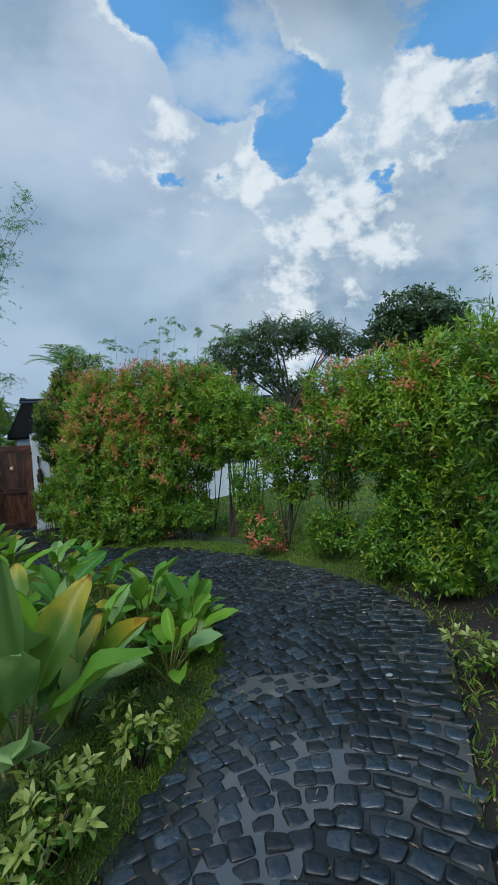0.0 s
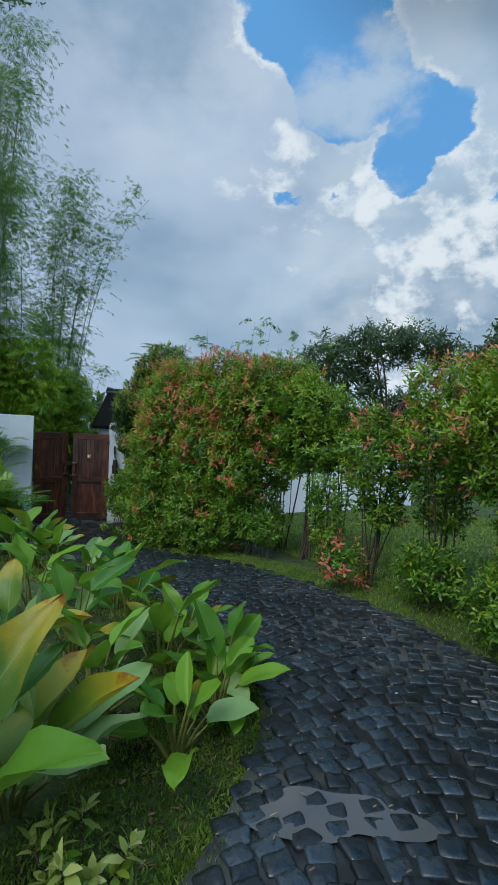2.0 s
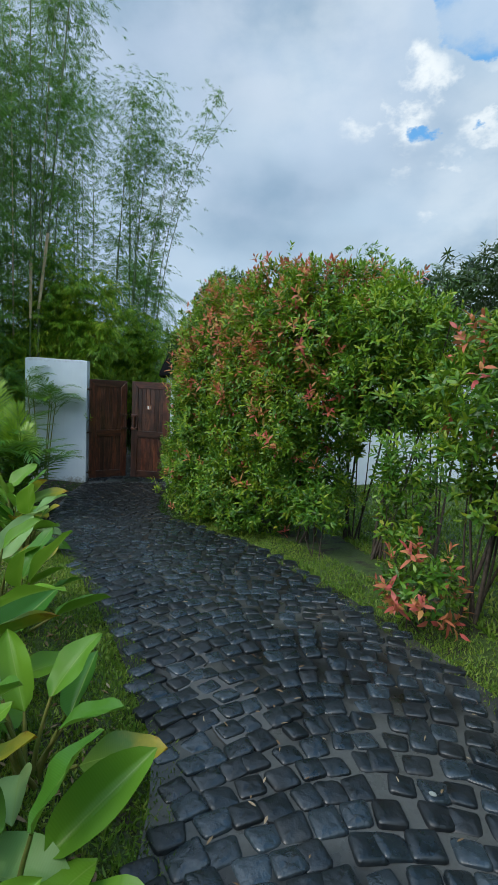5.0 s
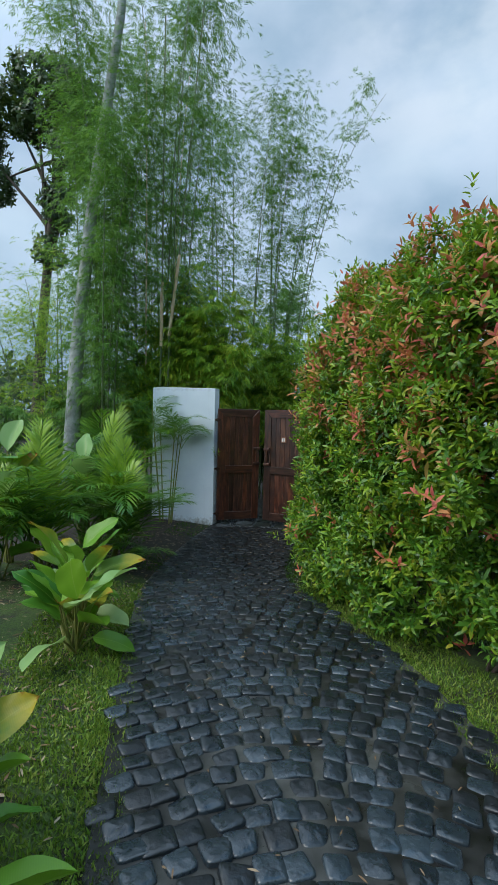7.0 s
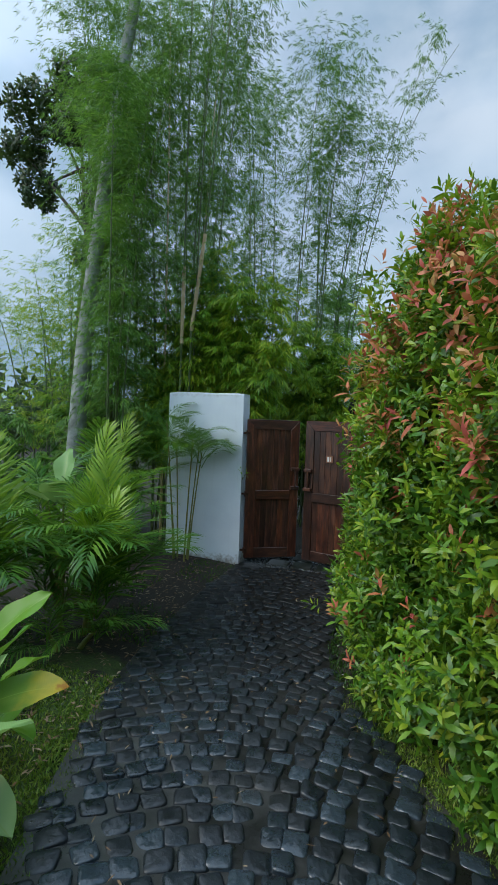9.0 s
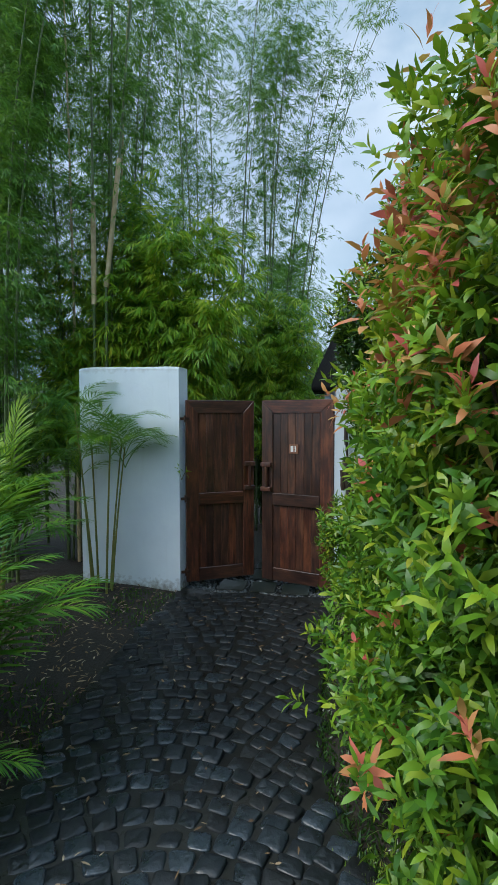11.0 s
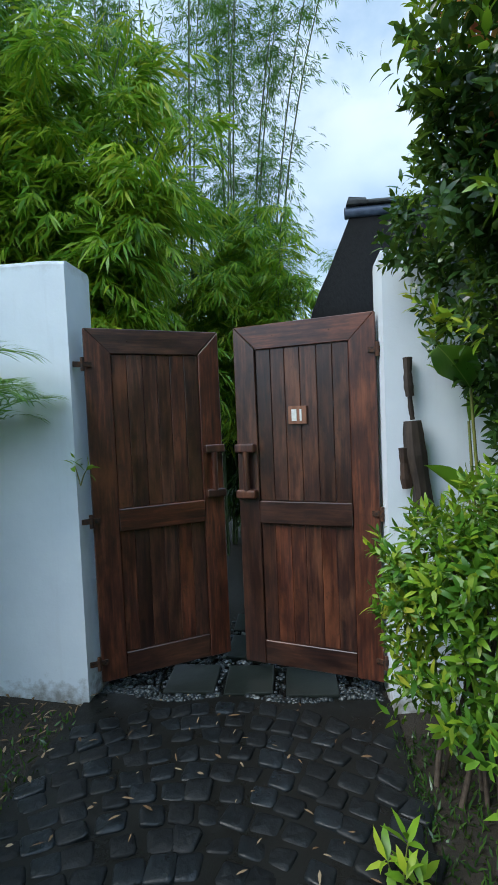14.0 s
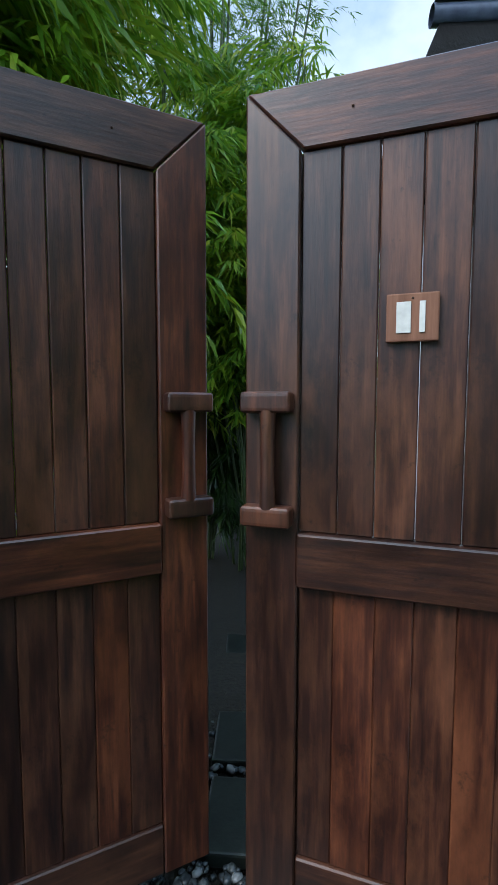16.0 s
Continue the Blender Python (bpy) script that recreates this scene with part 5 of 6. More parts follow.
def spray(P, n, length, width, name="foliage", hang=0.28, spread=0.5):
    """Arching side branches along the points of the culms, each hung with fans of narrow leaves."""
    per, twigs = 6, 6
    nb = max(1, n // (per * twigs))
    node = rng.integers(0, len(P), max(1, len(P) // 2))
    i = node[rng.integers(0, len(node), nb)]
    a = rng.uniform(0, 2 * np.pi, nb)
    e = rng.uniform(-0.1, 0.75, nb)
    d = np.stack([np.cos(a) * np.cos(e), np.sin(a) * np.cos(e), np.sin(e)], 1)
    L_ = spread * rng.uniform(0.4, 1.25, nb)
    s_ = np.linspace(0.22, 1.0, twigs)[None] + rng.normal(0, 0.05, (nb, twigs))
    sag = rng.uniform(0.15, 0.6, (nb, 1)) * L_[:, None]
    tip = P[i][:, None] + d[:, None] * (L_[:, None] * s_)[..., None]
    tip[..., 2] -= sag * s_ ** 2
    tan = d[:, None] * L_[:, None, None] - np.array([0, 0, 2.0]) * (sag * s_)[..., None]
    tan = norm(tan)
    side = norm(np.cross(tan, np.array([0, 0, 1.0])))
    tip = tip + rng.normal(0, 0.07, tip.shape) * spread
    f_ = np.linspace(-1.0, 1.0, per)[None, None, :, None]
    way = tan[:, :, None] * 0.9 + side[:, :, None] * f_ * 0.95 + rng.normal(0, 0.22, (nb, twigs, per, 3)) + np.array([0, 0, -hang])
    base = np.repeat(tip[:, :, None], per, 2) - tan[:, :, None] * (np.abs(f_) * 0.07)
    face = rng.normal(0, 0.5, way.shape) + np.array([0, 0, 1.0])
    k = nb * twigs * per
    return leaf_mesh(name, base.reshape(k, 3), way.reshape(k, 3), face.reshape(k, 3), length * rng.uniform(0.6, 1.25, k), width * rng.uniform(0.7, 1.2, k), 0.25, "kite")


def bamboo(x, y, culms, height, spread, n_leaf, label, lean=(0, 0), dry=(), leaf_from=0.25, length=0.15, width=0.017, twig=0.55, mat=BAMBOO, radius=0.028):
    z0 = float(ground_z(x, y))
    thing = tagged(new("bamboo_clump"), label, "bamboo", "bamboo clumps")
    thing.location = (x, y, z0)
    tops = []
    for k in range(culms):
        a = rng.uniform(0, 6.3)
        r_ = spread * math.sqrt(rng.random())
        foot = np.array([r_ * math.cos(a), r_ * math.sin(a), -0.05])
        h = height * rng.uniform(0.75, 1.05)
        bend = np.array([math.cos(a), math.sin(a), 0]) * rng.uniform(0.1, 0.35) * h * 0.28 + np.array([lean[0], lean[1], 0]) * rng.uniform(0.5, 1.1)
        t = np.linspace(0, 1, 24)[:, None]
        P = foot + np.array([0, 0, h]) * t + bend * t ** 2.6 - np.array([0, 0, 0.08 * h]) * t ** 5
        R = np.linspace(radius * 0.8, 0.003, 24) * rng.uniform(0.7, 1.1)
        R[1::2] *= 1.13
        v, f = tube(P, R, 6)
        part("culm", mesh_np("culm", v, f), CULM_DRY if k in dry else CULM, thing, "dry straw-coloured culm" if k in dry else "", smooth=True)
        tops.append(P[int(24 * leaf_from):])
    dense = np.concatenate([np.stack([np.interp(np.linspace(0, len(T_) - 1, 90), np.arange(len(T_)), T_[:, i]) for i in range(3)], 1) for T_ in tops])
    part("foliage", spray(dense, n_leaf, length, width, spread=twig), mat, thing)
    return thing


GROVE = "tall feathery green bamboo clump behind the wall"
bamboo(-1.35, 13.6, 7, 12.5, 0.6, 52500, GROVE, (0.2, 0.0), (0, 1), 0.30, 0.115, 0.0125, 0.95)
bamboo(-2.3, 13.9, 6, 12.5, 0.7, 46000, GROVE, (-0.3, 0.2), (), 0.12, 0.115, 0.0125, 0.95)
bamboo(-0.2, 15.7, 7, 11.5, 0.7, 38000, GROVE, (0.15, 0.2), (), 0.2, 0.115, 0.0125, 0.95)
bamboo(-1.8, 16.0, 6, 14.0, 0.9, 36000, GROVE, (0.0, 0.2), (), 0.2, 0.125, 0.0135, 1.0)
bamboo(0.45, 16.8, 6, 10.0, 0.35, 22750, GROVE, (0.45, 0.1), (), 0.22, 0.11, 0.012, 0.7)
bamboo(0.85, 17.0, 3, 10.6, 0.2, 7350, "slender arching bamboo with sparse leaves", (1.45, 0.0), (), 0.30, 0.11, 0.012, 0.6)
bamboo(1.0, 19.2, 8, 5.6, 0.7, 24500, "lower feathery bamboo beyond the gate", (0.4, 0), (), 0.2, 0.11, 0.011, 0.7)
bamboo(-4.0, 13.4, 8, 5.6, 0.7, 15750, "arching pale bamboo behind the palms", (-0.8, 0.1), (), 0.35, 0.12, 0.012, 0.8, BAMBOO_BRIGHT)


bamboo(-1.95, 12.25, 4, 8.5, 0.3, 21000, GROVE, (0.0, 0.1), (), 0.30, 0.115, 0.0125, 0.65)
bamboo(-2.5, 12.95, 5, 9.5, 0.45, 33000, GROVE, (0.0, 0.2), (), 0.16, 0.115, 0.0125, 0.9)
# two dry culms in front of the grove
for foot, mid_a, mid_b, tip in (((-1.12, 12.88, -0.7), (-1.10, 12.88, 2.55), (-1.10, 12.9, 3.75), (-1.14, 13.0, 8.6)), ((-1.0, 12.9, -0.7), (-0.95, 12.9, 2.75), (-0.80, 12.98, 4.25), (-0.45, 13.2, 9.0))):
    thing = tagged(new("bamboo_culm"), "single bamboo culm with a dry straw-coloured length", "bamboo", "bamboo culms")
    thing.location = foot
    F0 = np.array(foot)
    for nm, a_, b_, r_, mt in (("lower_culm", foot, mid_a, 0.019, CULM), ("dry_length", mid_a, mid_b, 0.029, CULM_DRY), ("upper_culm", mid_b, tip, 0.014, CULM)):
        t = np.linspace(0, 1, 12)[:, None]
        P = (np.array(a_) - F0) * (1 - t) + (np.array(b_) - F0) * t
        R = np.full(12, r_)
        R[::4] *= 1.15
        v, f = tube(P, R, 8)
        part(nm, mesh_np(nm, v, f), mt, thing, smooth=True)


def tufts(cx, cy, cz, rx, ry, rz, n):
    """Small lumps of leaf strewn through a wider mass."""
    out = []
    for _ in range(n):
        d = rand_dirs(1)[0] * rng.uniform(0.4, 1.2)
        r_ = rng.uniform(0.15, 0.40)
        out.append((cx + d[0] * rx, cy + d[1] * ry, cz + d[2] * rz, r_ * 1.15, r_, r_))
    return out


def thicket(x, y, lumps, n, label, length=0.165, width=0.020, mat=BAMBOO_BRIGHT, name="bamboo_shrub", cat="bamboo", canes=34):
    """Leafy mass of arching canes hung with fans of narrow leaves."""
    z0 = float(ground_z(x, y))
    thing = tagged(new(name), label, cat, "bamboo shrubs")
    thing.location = (x, y, z0)
    L = [(a, b_, c_ - z0, d, e, f) for a, b_, c_, d, e, f in lumps]
    along = []
    for k in range(canes):
        tgt = L[k % len(L)]
        p0 = np.array([rng.normal(0, 0.18), rng.normal(0, 0.15), -0.05])
        p2 = np.array(tgt[:3]) + rng.normal(0, 0.5, 3) * np.array(tgt[3:6])
        out_ = p2 - p0
        t = np.linspace(0, 1, 12)[:, None]
        P = p0 * (1 - t) + p2 * t + np.array([0, 0, 0.45]) * (t - t * t) * 2 + np.array([out_[0], out_[1], 0]) * (t * t - t) * 0.6
        if k < 14:
            v, f = tube(P, np.linspace(0.013, 0.003, 12), 5)
            part("cane", mesh_np("cane", v, f), CULM, thing, smooth=True)
        s_ = np.linspace(0.50, 1.0, 26)
        along.append(np.stack([np.interp(s_, t[:, 0], P[:, i]) for i in range(3)], 1))
    part("foliage", spray(np.concatenate(along), n * 8, length, width, hang=0.40, spread=0.36), mat, thing)
    return thing


thicket(-0.35, 13.45, tufts(-0.05, -0.1, 2.9, 1.0, 0.35, 1.1, 40) + tufts(0.75, 0.3, 1.4, 0.35, 0.3, 0.6, 6) + [(0.45, 0.35, 1.5, 0.34, 0.3, 0.5), (0.6, 0.7, 1.0, 0.4, 0.3, 0.6), (-0.2, 0, 1.7, 0.7, 0.3, 0.4)], 7000, "bright green leafy bamboo over the gate wall", canes=90)
thicket(-1.5, 13.3, tufts(-0.1, 0.1, 2.5, 0.7, 0.4, 1.0, 24), 3000, "leafy green bamboo shrub behind the wall", canes=50)
thicket(0.75, 15.4, tufts(-0.2, -0.3, 2.35, 1.0, 0.5, 0.95, 24) + tufts(0.5, -0.3, 1.7, 0.5, 0.4, 0.5, 8), 4400, "green bamboo shrub inside the garden", canes=60)
# low growth behind the gate gap; dark leaf colour stands in for deep shade
thicket(0.35, 15.7, [(0, 0, 0.6, 0.7, 0.5, 0.9), (0.4, 0.2, 0.1, 0.6, 0.5, 0.7), (0.5, 0, 1.3, 0.6, 0.5, 0.6)], 1500, "low shrub inside the garden, leaves coloured dark for shade", mat=HEDGE_DARK)
thicket(-2.6, 12.9, [(0, 0, 1.3, 0.8, 0.6, 1.0), (-0.6, 0, 0.8, 0.7, 0.6, 0.9)], 1500, "leafy green bamboo shrub behind the palms", mat=BAMBOO)
thicket(-3.9, 12.4, [(0, 0, 0.6, 0.9, 0.8, 1.0), (-0.9, 0.2, 0.5, 0.8, 0.7, 0.9)], 1500, "green shrub mass behind the palms", mat=BAMBOO)


# ---- trees ----
rng = np.random.default_rng(24)


def tree(x, y, trunk, r0_, lumps, n, label, length=0.16, width=0.05, mat=TREE, bark=STEM, per=8, limbs=7, name="tree", droop=0.25, inner=0.25, fork=8):
    """A tree: trunk through the given points, limbs to the lumps of its crown."""
    z0 = float(ground_z(x, y))
    thing = tagged(new(name), label, "tree")
    thing.location = (x, y, z0)
    T_ = np.array([(0, 0, -0.1)] + list(trunk), float)
    t = np.linspace(0, len(T_) - 1, 16)
    P = np.stack([np.interp(t, np.arange(len(T_)), T_[:, i]) for i in range(3)], 1)
    v, f = tube(P, np.linspace(r0_, r0_ * 0.35, 16), 12)
    part("trunk", mesh_np("trunk", v, f), bark, thing, smooth=True)
    for k in range(limbs):
        c_ = lumps[k % len(lumps)]
        p0 = P[int(rng.integers(fork, 16))]
        p2 = np.array(c_[:3]) + rng.normal(0, 0.35, 3) * np.array(c_[3:6])
        m_ = (p0 + p2) / 2 + np.array([0, 0, 0.15]) + rng.normal(0, 0.15, 3)
        s = np.linspace(0, 1, 9)[:, None]
        v, f = tube((1 - s) ** 2 * p0 + 2 * s * (1 - s) * m_ + s * s * p2, np.linspace(r0_ * 0.36, 0.012, 9), 7)
        part("limb", mesh_np("limb", v, f), bark, thing, smooth=True)
    p, o = crown_points(lumps, n, 0.10, -0.9, inner)
    part("crown", rosettes("crown", p, o, per, length, width, 0.1, (40, 100), droop, reach=0.1), mat, thing)
    return thing


# pale leaning trunk beside the bamboo
tree(-2.72, 12.35, [(0.12, 0.15, 3.2), (0.35, 0.35, 6.2), (0.75, 0.6, 9.5), (0.9, 0.7, 12.5)], 0.15, [(0.9, 0.7, 12.5, 1.4, 1.4, 1.0), (0.2, 0.5, 11.4, 0.9, 0.9, 0.6)], 500,
     "tall tree with a pale lichen-spotted leaning trunk", bark=PALE_BARK, limbs=4, fork=15)
# dark tree far behind
tree(-11.6, 24.0, [(0.3, 0, 5), (0.8, 0, 10), (1.2, 0, 13)], 0.3, [(-1.6, 0, 15.6, 1.7, 1.5, 0.9), (0.4, 0.5, 16.6, 1.6, 1.5, 1.0), (2.2, 0, 15.4, 1.3, 1.3, 1.0), (-2.8, 0, 14.0, 1.1, 1.0, 0.7), (-2.2, 0.3, 12.4, 0.8, 0.8, 0.9), (0.2, 0, 14.6, 1.3, 1.2, 0.7), (1.9, 0, 13.2, 0.9, 1.0, 1.3), (1.2, 0, 11.0, 0.7, 0.7, 1.1), (0.8, 0, 9.0, 0.6, 0.7, 0.8)], 1700,
     "dark broad-leaved tree against the sky", 0.30, 0.13)
# mango-like tree beyond the wall
tree(9.9, 12.9, [(0.1, 0, 1.9), (-0.1, 0, 3.0)], 0.13, [(-1.4, 0.6, 4.35, 1.1, 0.9, 0.7), (-0.3, 0, 4.75, 1.2, 0.9, 0.65), (1.0, -0.4, 4.9, 1.1, 0.9, 0.6), (1.9, -0.9, 4.5, 0.8, 0.7, 0.5), (-2.2, 0.9, 3.7, 0.8, 0.7, 0.7), (-0.8, 0.3, 3.6, 0.8, 0.7, 0.5)], 900,
     "spreading tree with long drooping dark leaves", 0.24, 0.05, per=10, limbs=10, droop=0.4)
tree(18.5, 14.2, [(0, 0, 3.6), (0.2, 0, 5.2)], 0.2, [(0, 0, 6.5, 1.7, 1.5, 1.0), (0.9, -0.6, 6.0, 1.3, 1.2, 0.9), (-1.1, 0.6, 5.6, 1.2, 1.1, 0.9), (0.2, 0, 5.0, 1.5, 1.3, 0.8)], 1400,
     "rounded dark green tree beyond the wall", 0.26, 0.11)
tree(12.3, 15.4, [(0, 0, 1.6), (0.1, 0, 2.4)], 0.12, [(0, 0, 3.0, 0.8, 0.8, 0.7), (-0.6, 0.4, 2.5, 0.8, 0.7, 0.6)], 420, "small leafy tree beyond the wall", 0.2, 0.08)
tree(4.9, 21.0, [(0, 0, 2), (0.1, 0, 3)], 0.14, [(0, 0, 3.9, 0.9, 0.9, 0.7), (0.9, 0, 2.9, 0.8, 0.8, 0.7), (-0.9, 0.2, 2.9, 0.7, 0.7, 0.6)], 500, "round dark tree beyond the house", 0.24, 0.1)
for x, y, h in ((6.3, 13.6, 6.3), (7.6, 13.9, 6.2), (5.0, 13.4, 6.0)):
    bamboo(x, y + 1.9, 6, h, 0.5, 1500, "thin sparse bamboo tops beyond the wall", (0.2, 0), (), 0.5, 0.17, 0.024, 0.5, radius=0.014)
bamboo(21.0, 13.2, 8, 9.0, 0.8, 4200, "far feathery bamboo beyond the wall", (0.3, 0.2), (), 0.25, 0.22, 0.028, 0.8)


def coconut(x, y, h, size, label):
    z0 = float(ground_z(x, y))
    thing = tagged(new("coconut_palm"), label, "palm", "coconut palms")
    thing.location = (x, y, z0)
    v, f = tube([(0, 0, -0.1), (0.1, 0, h * 0.5), (0.25, 0, h)], [0.17, 0.13, 0.11], 10)
    part("trunk", mesh_np("trunk", v, f), PALE_BARK, thing, smooth=True)
    for k in range(13):
        ob = new("frond", FRONDS[k % 3])
        ob.parent = thing
        s = size * rng.uniform(0.85, 1.1)
        ob.matrix_basis = Matrix.Translation((0.25, 0, h)) @ pose(0, 0, 0, 0, 0, k * 137.5) @ pose(0, 0, 0, rng.uniform(5, 70), 0, 0) @ Matrix.Diagonal((s * 1.2, s, s, 1))
    return thing


coconut(6.4, 30.0, 5.9, 2.6, "far coconut palm against the sky")
coconut(11.3, 18.6, 5.4, 1.6, "slim coconut palm beyond the hedge")
coconut(15.6, 16.2, 3.6, 1.7, "young coconut palm beyond the wall")
coconut(-0.5, 26.0, 6.2, 2.4, "far coconut palm against the sky")

# far belt of woods all round
N = 4000
a = rng.uniform(0, 2 * np.pi, N)
r = rng.uniform(30, 44, N)
top = 3.4 + 0.9 * np.sin(a * 7) + 0.7 * np.sin(a * 17 + 1) + 0.5 * np.sin(a * 31)
z = -0.9 + (top + 0.9) * rng.random(N) ** 0.75
p = np.stack([r * np.sin(a), 5 + r * np.cos(a), z], 1)
o = norm(np.stack([-np.sin(a), -np.cos(a), np.full(N, 0.5)], 1))
tagged(put("far_woods", rosettes("far_woods", p, o, 9, 0.95, 0.42, 0.3, (30, 95), 0.2, reach=0.5), FAR), "belt of dark green woods round the garden", "woods", kind="stuff")

# ---- grass, litter, pebbles ----
def scatter_grass(name, x, y, h, label, w=0.006, mat=GRASS):
    k = len(x)
    base = np.stack([x, y, ground_z(x, y) - 0.006], 1)
    way = rng.normal(0, 0.55, (k, 3)) + np.array([0, 0, 0.8])
    face = rng.normal(0, 1, (k, 3))
    return tagged(put(name, leaf_mesh(name, base, way, face, h * rng.uniform(0.5, 1.3, k), np.full(k, w), 0.3, "kite"), mat), label, "grass", kind="stuff")


def near_path(n, side, lo, hi, s0, s1, power=1.6):
    """Random places beside one edge of the path."""
    s = rng.uniform(s0, s1, n)
    E_ = EDGE_L if side < 0 else EDGE_R
    ex, ey = np.interp(s, ARC, E_[:, 0]), np.interp(s, ARC, E_[:, 1])
    mx, my = np.interp(s, ARC, MID[:, 0]), np.interp(s, ARC, MID[:, 1])
    d = np.stack([ex - mx, ey - my], 1)
    d /= np.linalg.norm(d, axis=1, keepdims=True)
    w = lo + (hi - lo) * rng.random(n) ** power
    return ex + d[:, 0] * w, ey + d[:, 1] * w


S_END = ARC[-1]
x, y = near_path(85000, -1, -0.05, 0.75, 3.0, S_END - 3.5)
patchy = np.sin(x * 3.1 + 1) * np.sin(y * 2.7) + rng.normal(0, 0.5, len(x)) > -0.95
scatter_grass("verge_grass", x[patchy], y[patchy], 0.034, "short patchy turf beside the cobbles", 0.0085)
x, y = near_path(30000, 1, -0.06, 0.45, 8.3, S_END - 3.2)
scatter_grass("verge_grass", x, y, 0.036, "short yellowish turf strip under the hedge", 0.007)
x, y = near_path(2600, 1, 0.0, 0.6, 3.5, 8.4, 1.0)
ok = np.sin(x * 5 + 1) * np.sin(y * 4.1) > 0.0
scatter_grass("edge_weeds", x[ok], y[ok], 0.07, "sparse weeds on dark soil beside the path", 0.014)
x, y = 3.9 + 6.6 * rng.random(52000) ** 1.6, rng.uniform(2.5, 12.3, 52000)
ok = off_path(x, y) > 0.35
scatter_grass("lawn", x[ok], y[ok], 0.06, "open green lawn behind the hedge", 0.016)
x, y = near_path(3800, 1, 0.02, 0.40, S_END - 4.0, S_END - 0.3)
scatter_grass("verge_grass", x, y, 0.05, "longer grass at the foot of the hedge", 0.010, HEDGE_DARK)
x, y = near_path(7000, -1, 0.0, 1.5, S_END - 4.2, S_END - 0.2, 1.0)
ok = np.sin(x * 4 + 2) * np.sin(y * 3.3) > 0.05
scatter_grass("bed_weeds", x[ok], y[ok], 0.05, "sparse weeds on the bare bed", 0.012, HEDGE_DARK)


def litter(name, x, y, dz, size, label, mat=LITTER):
    k = len(x)
    z = np.where(off_path(x, y) > 0.02, ground_z(x, y) + 0.012, base_z(x, y) + dz)
    a_ = rng.uniform(0, 6.3, k)
    way = np.stack([np.cos(a_), np.sin(a_), rng.normal(0, 0.08, k)], 1)
    face = rng.normal(0, 0.2, (k, 3)) + np.array([0, 0, 1.0])
    return tagged(put(name, leaf_mesh(name, np.stack([x, y, z], 1), way, face, size * rng.uniform(0.5, 1.3, k), size * rng.uniform(0.12, 0.3, k), 0.05), mat), label, "fallen leaves", kind="stuff")


s = rng.uniform(4, S_END, 420)
w = rng.uniform(0.03, 0.97, 420)
px = np.interp(s, ARC, EDGE_L[:, 0]) * (1 - w) + np.interp(s, ARC, EDGE_R[:, 0]) * w
py = np.interp(s, ARC, EDGE_L[:, 1]) * (1 - w) + np.interp(s, ARC, EDGE_R[:, 1]) * w
litter("leaf_litter", px, py, 0.045, 0.035, "small fallen bamboo leaves on the cobbles")
s = rng.uniform(S_END - 4.0, S_END - 0.2, 95)
w = rng.uniform(0.05, 0.95, 95)
px = np.interp(s, ARC, EDGE_L[:, 0]) * (1 - w) + np.interp(s, ARC, EDGE_R[:, 0]) * w
py = np.interp(s, ARC, EDGE_L[:, 1]) * (1 - w) + np.interp(s, ARC, EDGE_R[:, 1]) * w
litter("leaf_litter", px, py, 0.046, 0.050, "curled dry leaves and twigs before the gate")
x, y = near_path(1700, -1, 0.0, 1.7, S_END - 4.5, S_END, 1.0)
litter("leaf_litter", x, y, 0.05, 0.055, "dry fallen leaves on the bare bed")
x, y = near_path(2200, -1, 0.15, 1.6, 3.0, S_END - 4.0, 1.0)
litter("leaf_litter", x, y, 0.05, 0.05, "dry fallen leaves under the cannas")
x, y = near_path(900, 1, 0.0, 0.6, 2.5, 9.0, 1.0)
litter("leaf_litter", x, y, 0.05, 0.04, "dry fallen leaves under the hedge")

# pale stone chips lying on the path
for x, y, s_ in ((2.31, 2.17, 0.020), (3.0, 3.05, 0.016), (2.62, 3.3, 0.010), (1.75, 1.62, 0.011), (2.1, 1.95, 0.010), (2.95, 4.1, 0.011), (2.6, 5.4, 0.009)):
    bm = bmesh.new()
    bmesh.ops.create_icosphere(bm, subdivisions=2, radius=s_)
    for v_ in bm.verts:
        v_.co *= 1 + 0.12 * math.sin(v_.co.x * 190 + x) * math.sin(v_.co.y * 170)
        v_.co.z *= 0.4
        v_.co.x *= 1.3
    chip = put("stone_chip", bm, PALE_BARK, smooth=True)
    chip.matrix_basis = pose(x, y, float(base_z(x, y)) + 0.031 + s_ * 0.25, 0, 0, x * 300)
    tagged(chip, "small pale stone chip lying on the cobbles", "stone", "stone chips")

# threshold: three slabs in pebbles, then a line of slabs inside
yard = tagged(new("slab_walk"), "line of green-grey stone slabs bedded in pebbles", "paving", kind="structure")
yard.location = (0, 0, 0)
slab_me = box_bm(0.28, 0.30, 0.05, 0.008)
me = bpy.data.meshes.new("slab")
slab_me.to_mesh(me)
slab_me.free()
me.materials.append(SLAB)
for x, y, sx in ((0.62, 12.71, 1.05), (0.96, 12.71, 1.0), (1.32, 12.70, 1.05), (0.92, 13.12, 1), (0.91, 13.5, 1), (0.9, 13.9, 1), (0.88, 14.3, 1), (0.86, 14.7, 1), (0.84, 15.1, 1)):
    ob = new("slab", me)
    ob.parent = yard
    ob.matrix_basis = pose(x, y, float(base_z(x, y)) + 0.012, rng.normal(0, 0.6), rng.normal(0, 0.6), rng.normal(0, 2)) @ Matrix.Diagonal((sx, 1.0, 1, 1))
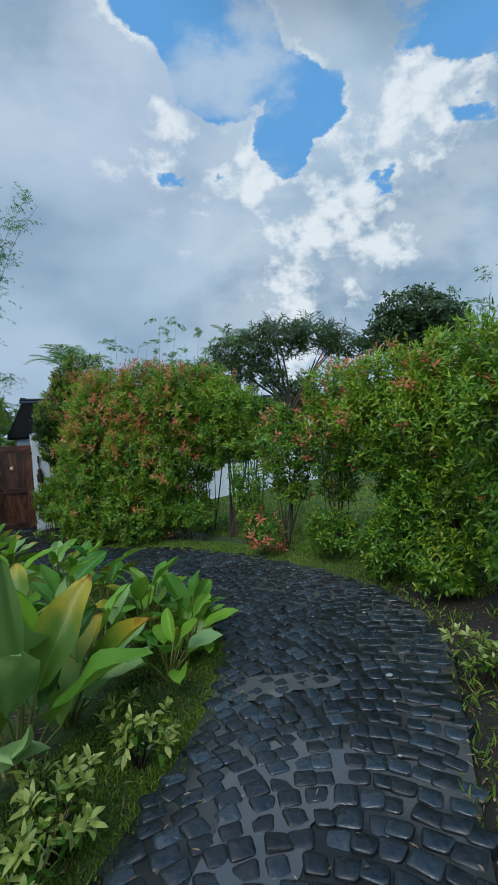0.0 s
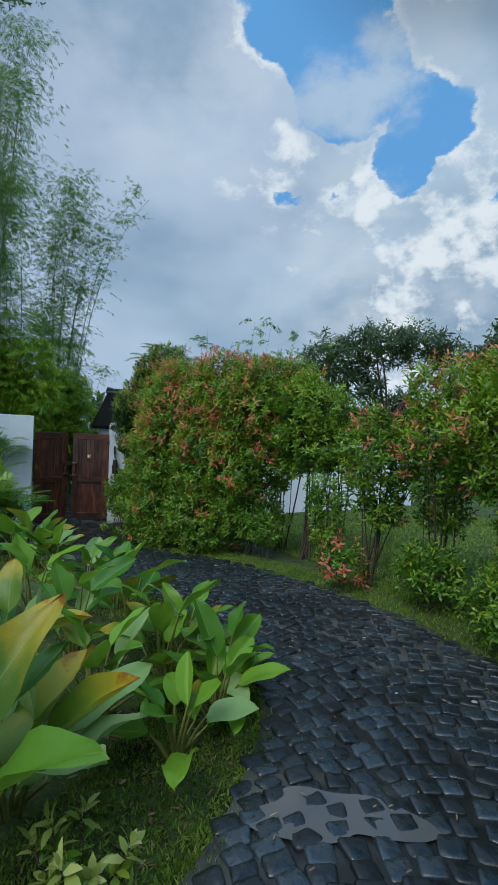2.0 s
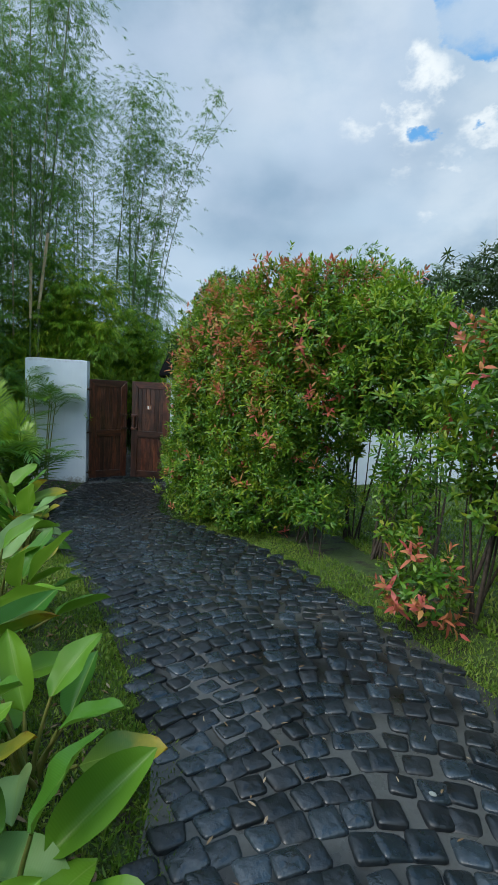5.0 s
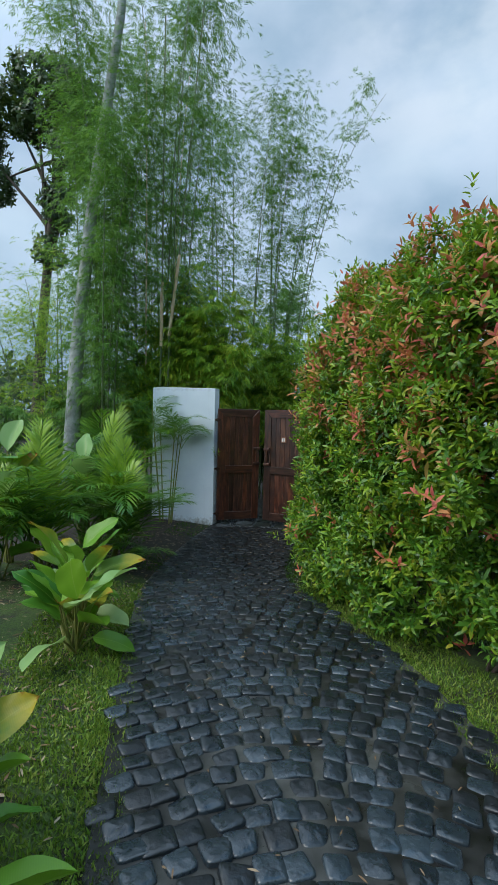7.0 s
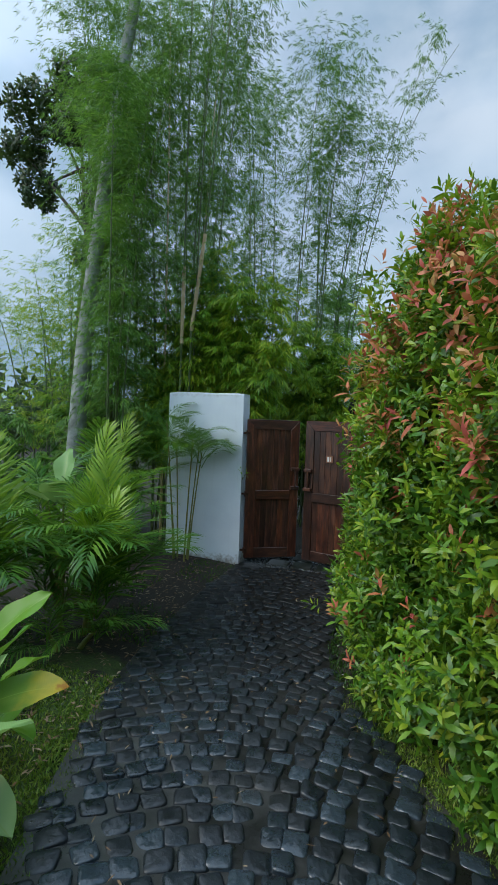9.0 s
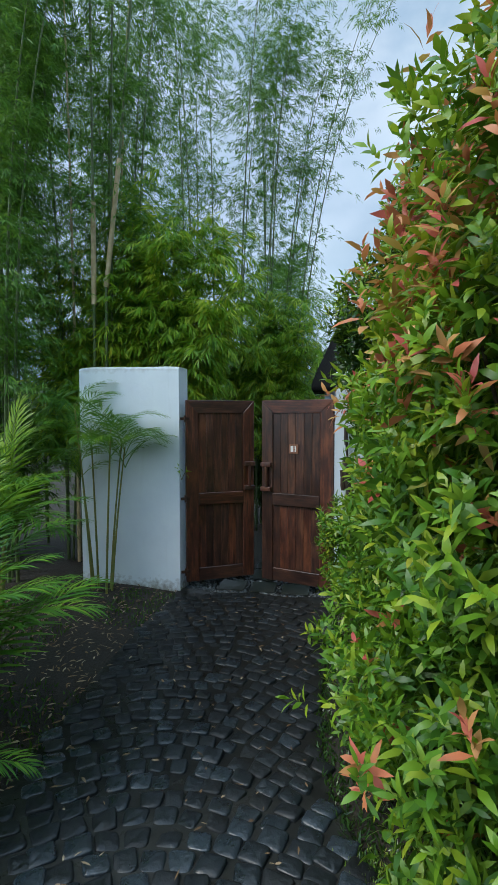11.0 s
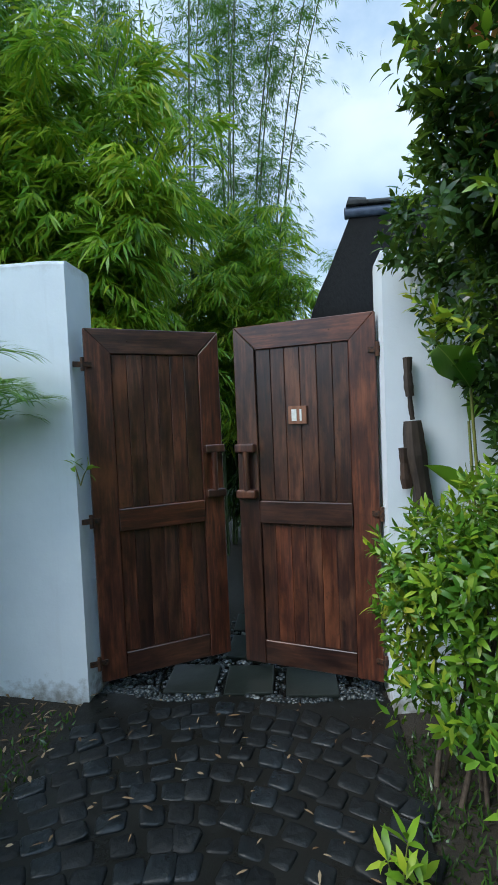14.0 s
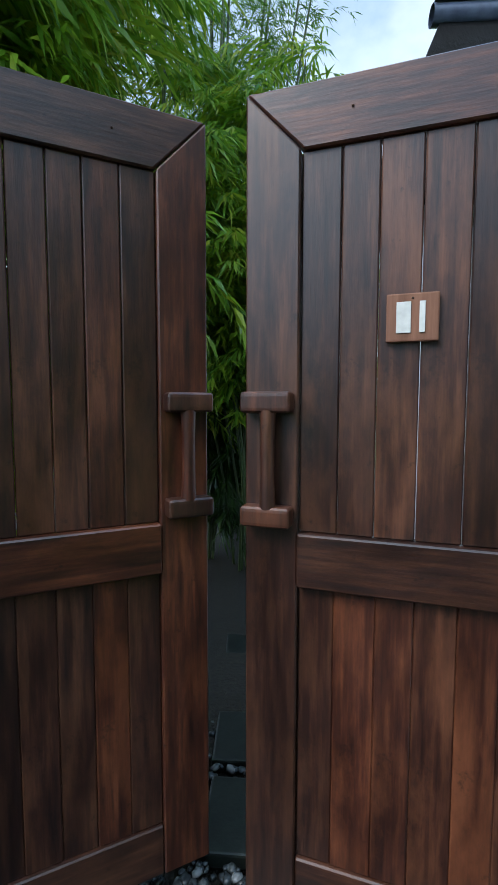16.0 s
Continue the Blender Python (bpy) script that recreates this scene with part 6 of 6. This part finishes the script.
bm = bmesh.new()
bmesh.ops.create_icosphere(bm, subdivisions=1, radius=1)
IV = np.array([v.co[:] for v in bm.verts])
IF = np.array([[v.index for v in f.verts] for f in bm.faces])
bm.free()
K = 3600
x = rng.uniform(0.1, 1.7, K)
y = 12.53 + 3.0 * rng.random(K) ** 2.2 + 0.03 * np.sin(x * 9)
x = np.where(y > 12.98, 0.9 + (x - 0.9) * 0.7, x)
keep = np.ones(K, bool)
for sx, sy in ((0.62, 12.71), (0.96, 12.71), (1.32, 12.70), (0.92, 13.12), (0.91, 13.5), (0.9, 13.9), (0.88, 14.3)):
    keep &= ~((np.abs(x - sx) < 0.15) & (np.abs(y - sy) < 0.155))
x, y = x[keep], y[keep]
K = len(x)
sz = rng.uniform(0.009, 0.021, (K, 1)) * np.stack([rng.uniform(0.8, 1.4, K), rng.uniform(0.7, 1.1, K), rng.uniform(0.5, 0.8, K)], 1)
a = rng.uniform(0, 6.3, K)
V = IV[None] * sz[:, None]
VX = V[..., 0] * np.cos(a)[:, None] - V[..., 1] * np.sin(a)[:, None] + x[:, None]
VY = V[..., 0] * np.sin(a)[:, None] + V[..., 1] * np.cos(a)[:, None] + y[:, None]
VZ = V[..., 2] + (base_z(x, y) + 0.014 + rng.uniform(-0.004, 0.008, K))[:, None]
F = (np.arange(K)[:, None, None] * len(IV) + IF[None]).reshape(-1, 3)
tagged(put("pebbles", mesh_np("pebbles", np.stack([VX, VY, VZ], -1), F), PEBBLE, smooth=True), "rounded grey and white river pebbles round the slabs", "pebbles", kind="stuff")

# ---- cobbles ----


def cobble_shape(seed):
    """A worn squared stone about one unit across: rounded corners, nearly flat top."""
    r_ = np.random.default_rng(seed)
    sq = []
    for cx, cy in ((1, 1), (-1, 1), (-1, -1), (1, -1)):
        k = r_.uniform(0.93, 1.03)
        c0 = np.array([cx, cy]) * 0.5 * k + r_.normal(0, 0.03, 2)
        cut_ = r_.uniform(0.12, 0.24)
        a_, b_ = c0 - np.array([cx, 0]) * cut_, c0 - np.array([0, cy]) * cut_
        m_ = c0 - np.array([cx, cy]) * cut_ * 0.28
        sq += [b_, m_, a_] if cx * cy > 0 else [a_, m_, b_]
    corner = np.array(sq)
    N_ = len(corner)
    rings = [(1.0, -0.35), (1.0, 0.175), (0.955, 0.222), (0.82, 0.250), (0.45, 0.272 + r_.uniform(-0.012, 0.012))]
    V = np.concatenate([np.column_stack([corner * k, np.full(N_, z) + (r_.normal(0, 0.010, N_) if z > 0.2 else 0)]) for k, z in rings] + [np.array([[0, 0, 0.276 + r_.uniform(-0.02, 0.012)]])])
    F = []
    for k in range(len(rings) - 1):
        for j in range(N_):
            p_, q_ = k * N_ + j, k * N_ + (j + 1) % N_
            F += [[p_, q_, q_ + N_], [p_, q_ + N_, p_ + N_]]
    o_ = (len(rings) - 1) * N_
    for j in range(N_):
        F.append([o_ + j, o_ + (j + 1) % N_, o_ + N_])
    return V, np.array(F)


SHAPES = [cobble_shape(k) for k in range(9)]
STONE_ME = []
for v, f in SHAPES:
    me = mesh_np("cobble", v, f)
    me.polygons.foreach_set("use_smooth", np.ones(len(f), dtype=bool))
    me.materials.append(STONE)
    STONE_ME.append(me)
PITCH = 0.118
rest = []
made = 0
rows_n = int((S_END - 1.0) / PITCH)
for k in range(rows_n):
    s = 1.0 + k * PITCH
    width = np.interp(s, ARC, HALF) * 2
    m_ = max(4, int(round(width / PITCH)))
    for j in range(-1, m_ + 1):
        w = (j + 0.5 + (0.22 if k % 2 else -0.22)) / m_
        w = w + rng.normal(0, 0.010)
        if not -0.02 < w < 1.02:
            continue
        # rows bow forward across the path, as laid in arcs
        bow = 0.27
        ss = s + bow * math.sin(math.pi * w) + rng.normal(0, 0.005) - 0.16
        if ss > S_END - 0.05:
            continue
        ex = [np.interp(ss, ARC, E_[:, i]) for E_ in (EDGE_L, EDGE_R) for i in (0, 1)]
        x, y = ex[0] * (1 - w) + ex[2] * w, ex[1] * (1 - w) + ex[3] * w
        lie = math.atan(bow * math.pi * math.cos(math.pi * w) / width)
        turn = math.degrees(math.atan2(ex[3] - ex[1], ex[2] - ex[0]) + lie) + rng.normal(0, 4)
        sx = width / m_ / math.cos(lie) * rng.uniform(0.86, 0.96)
        sy = PITCH * math.cos(lie) * rng.uniform(0.85, 0.95)
        z = float(base_z(x, y)) + rng.normal(0, 0.0035) - 0.001 - 0.001 * min(1.0, max(0.0, (y - 9.6) / 1.2))
        m4 = pose(x, y, z, rng.normal(0, 4.0), rng.normal(0, 4.0), turn) @ Matrix.Diagonal((sx, sy, 0.118, 1))
        i = int(rng.integers(9))
        if 4.1 < y < 6.35 and x > 1.2 and made < 300:
            ob = new("cobble", STONE_ME[i])
            ob.parent = path
            ob.matrix_basis = m4
            made += 1
        else:
            A = np.array(m4)
            v, f = SHAPES[i]
            rest.append((v @ A[:3, :3].T + A[:3, 3], f))
v, f = join_np(rest)
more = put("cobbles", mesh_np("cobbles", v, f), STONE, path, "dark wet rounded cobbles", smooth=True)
tagged(more, kind="stuff")
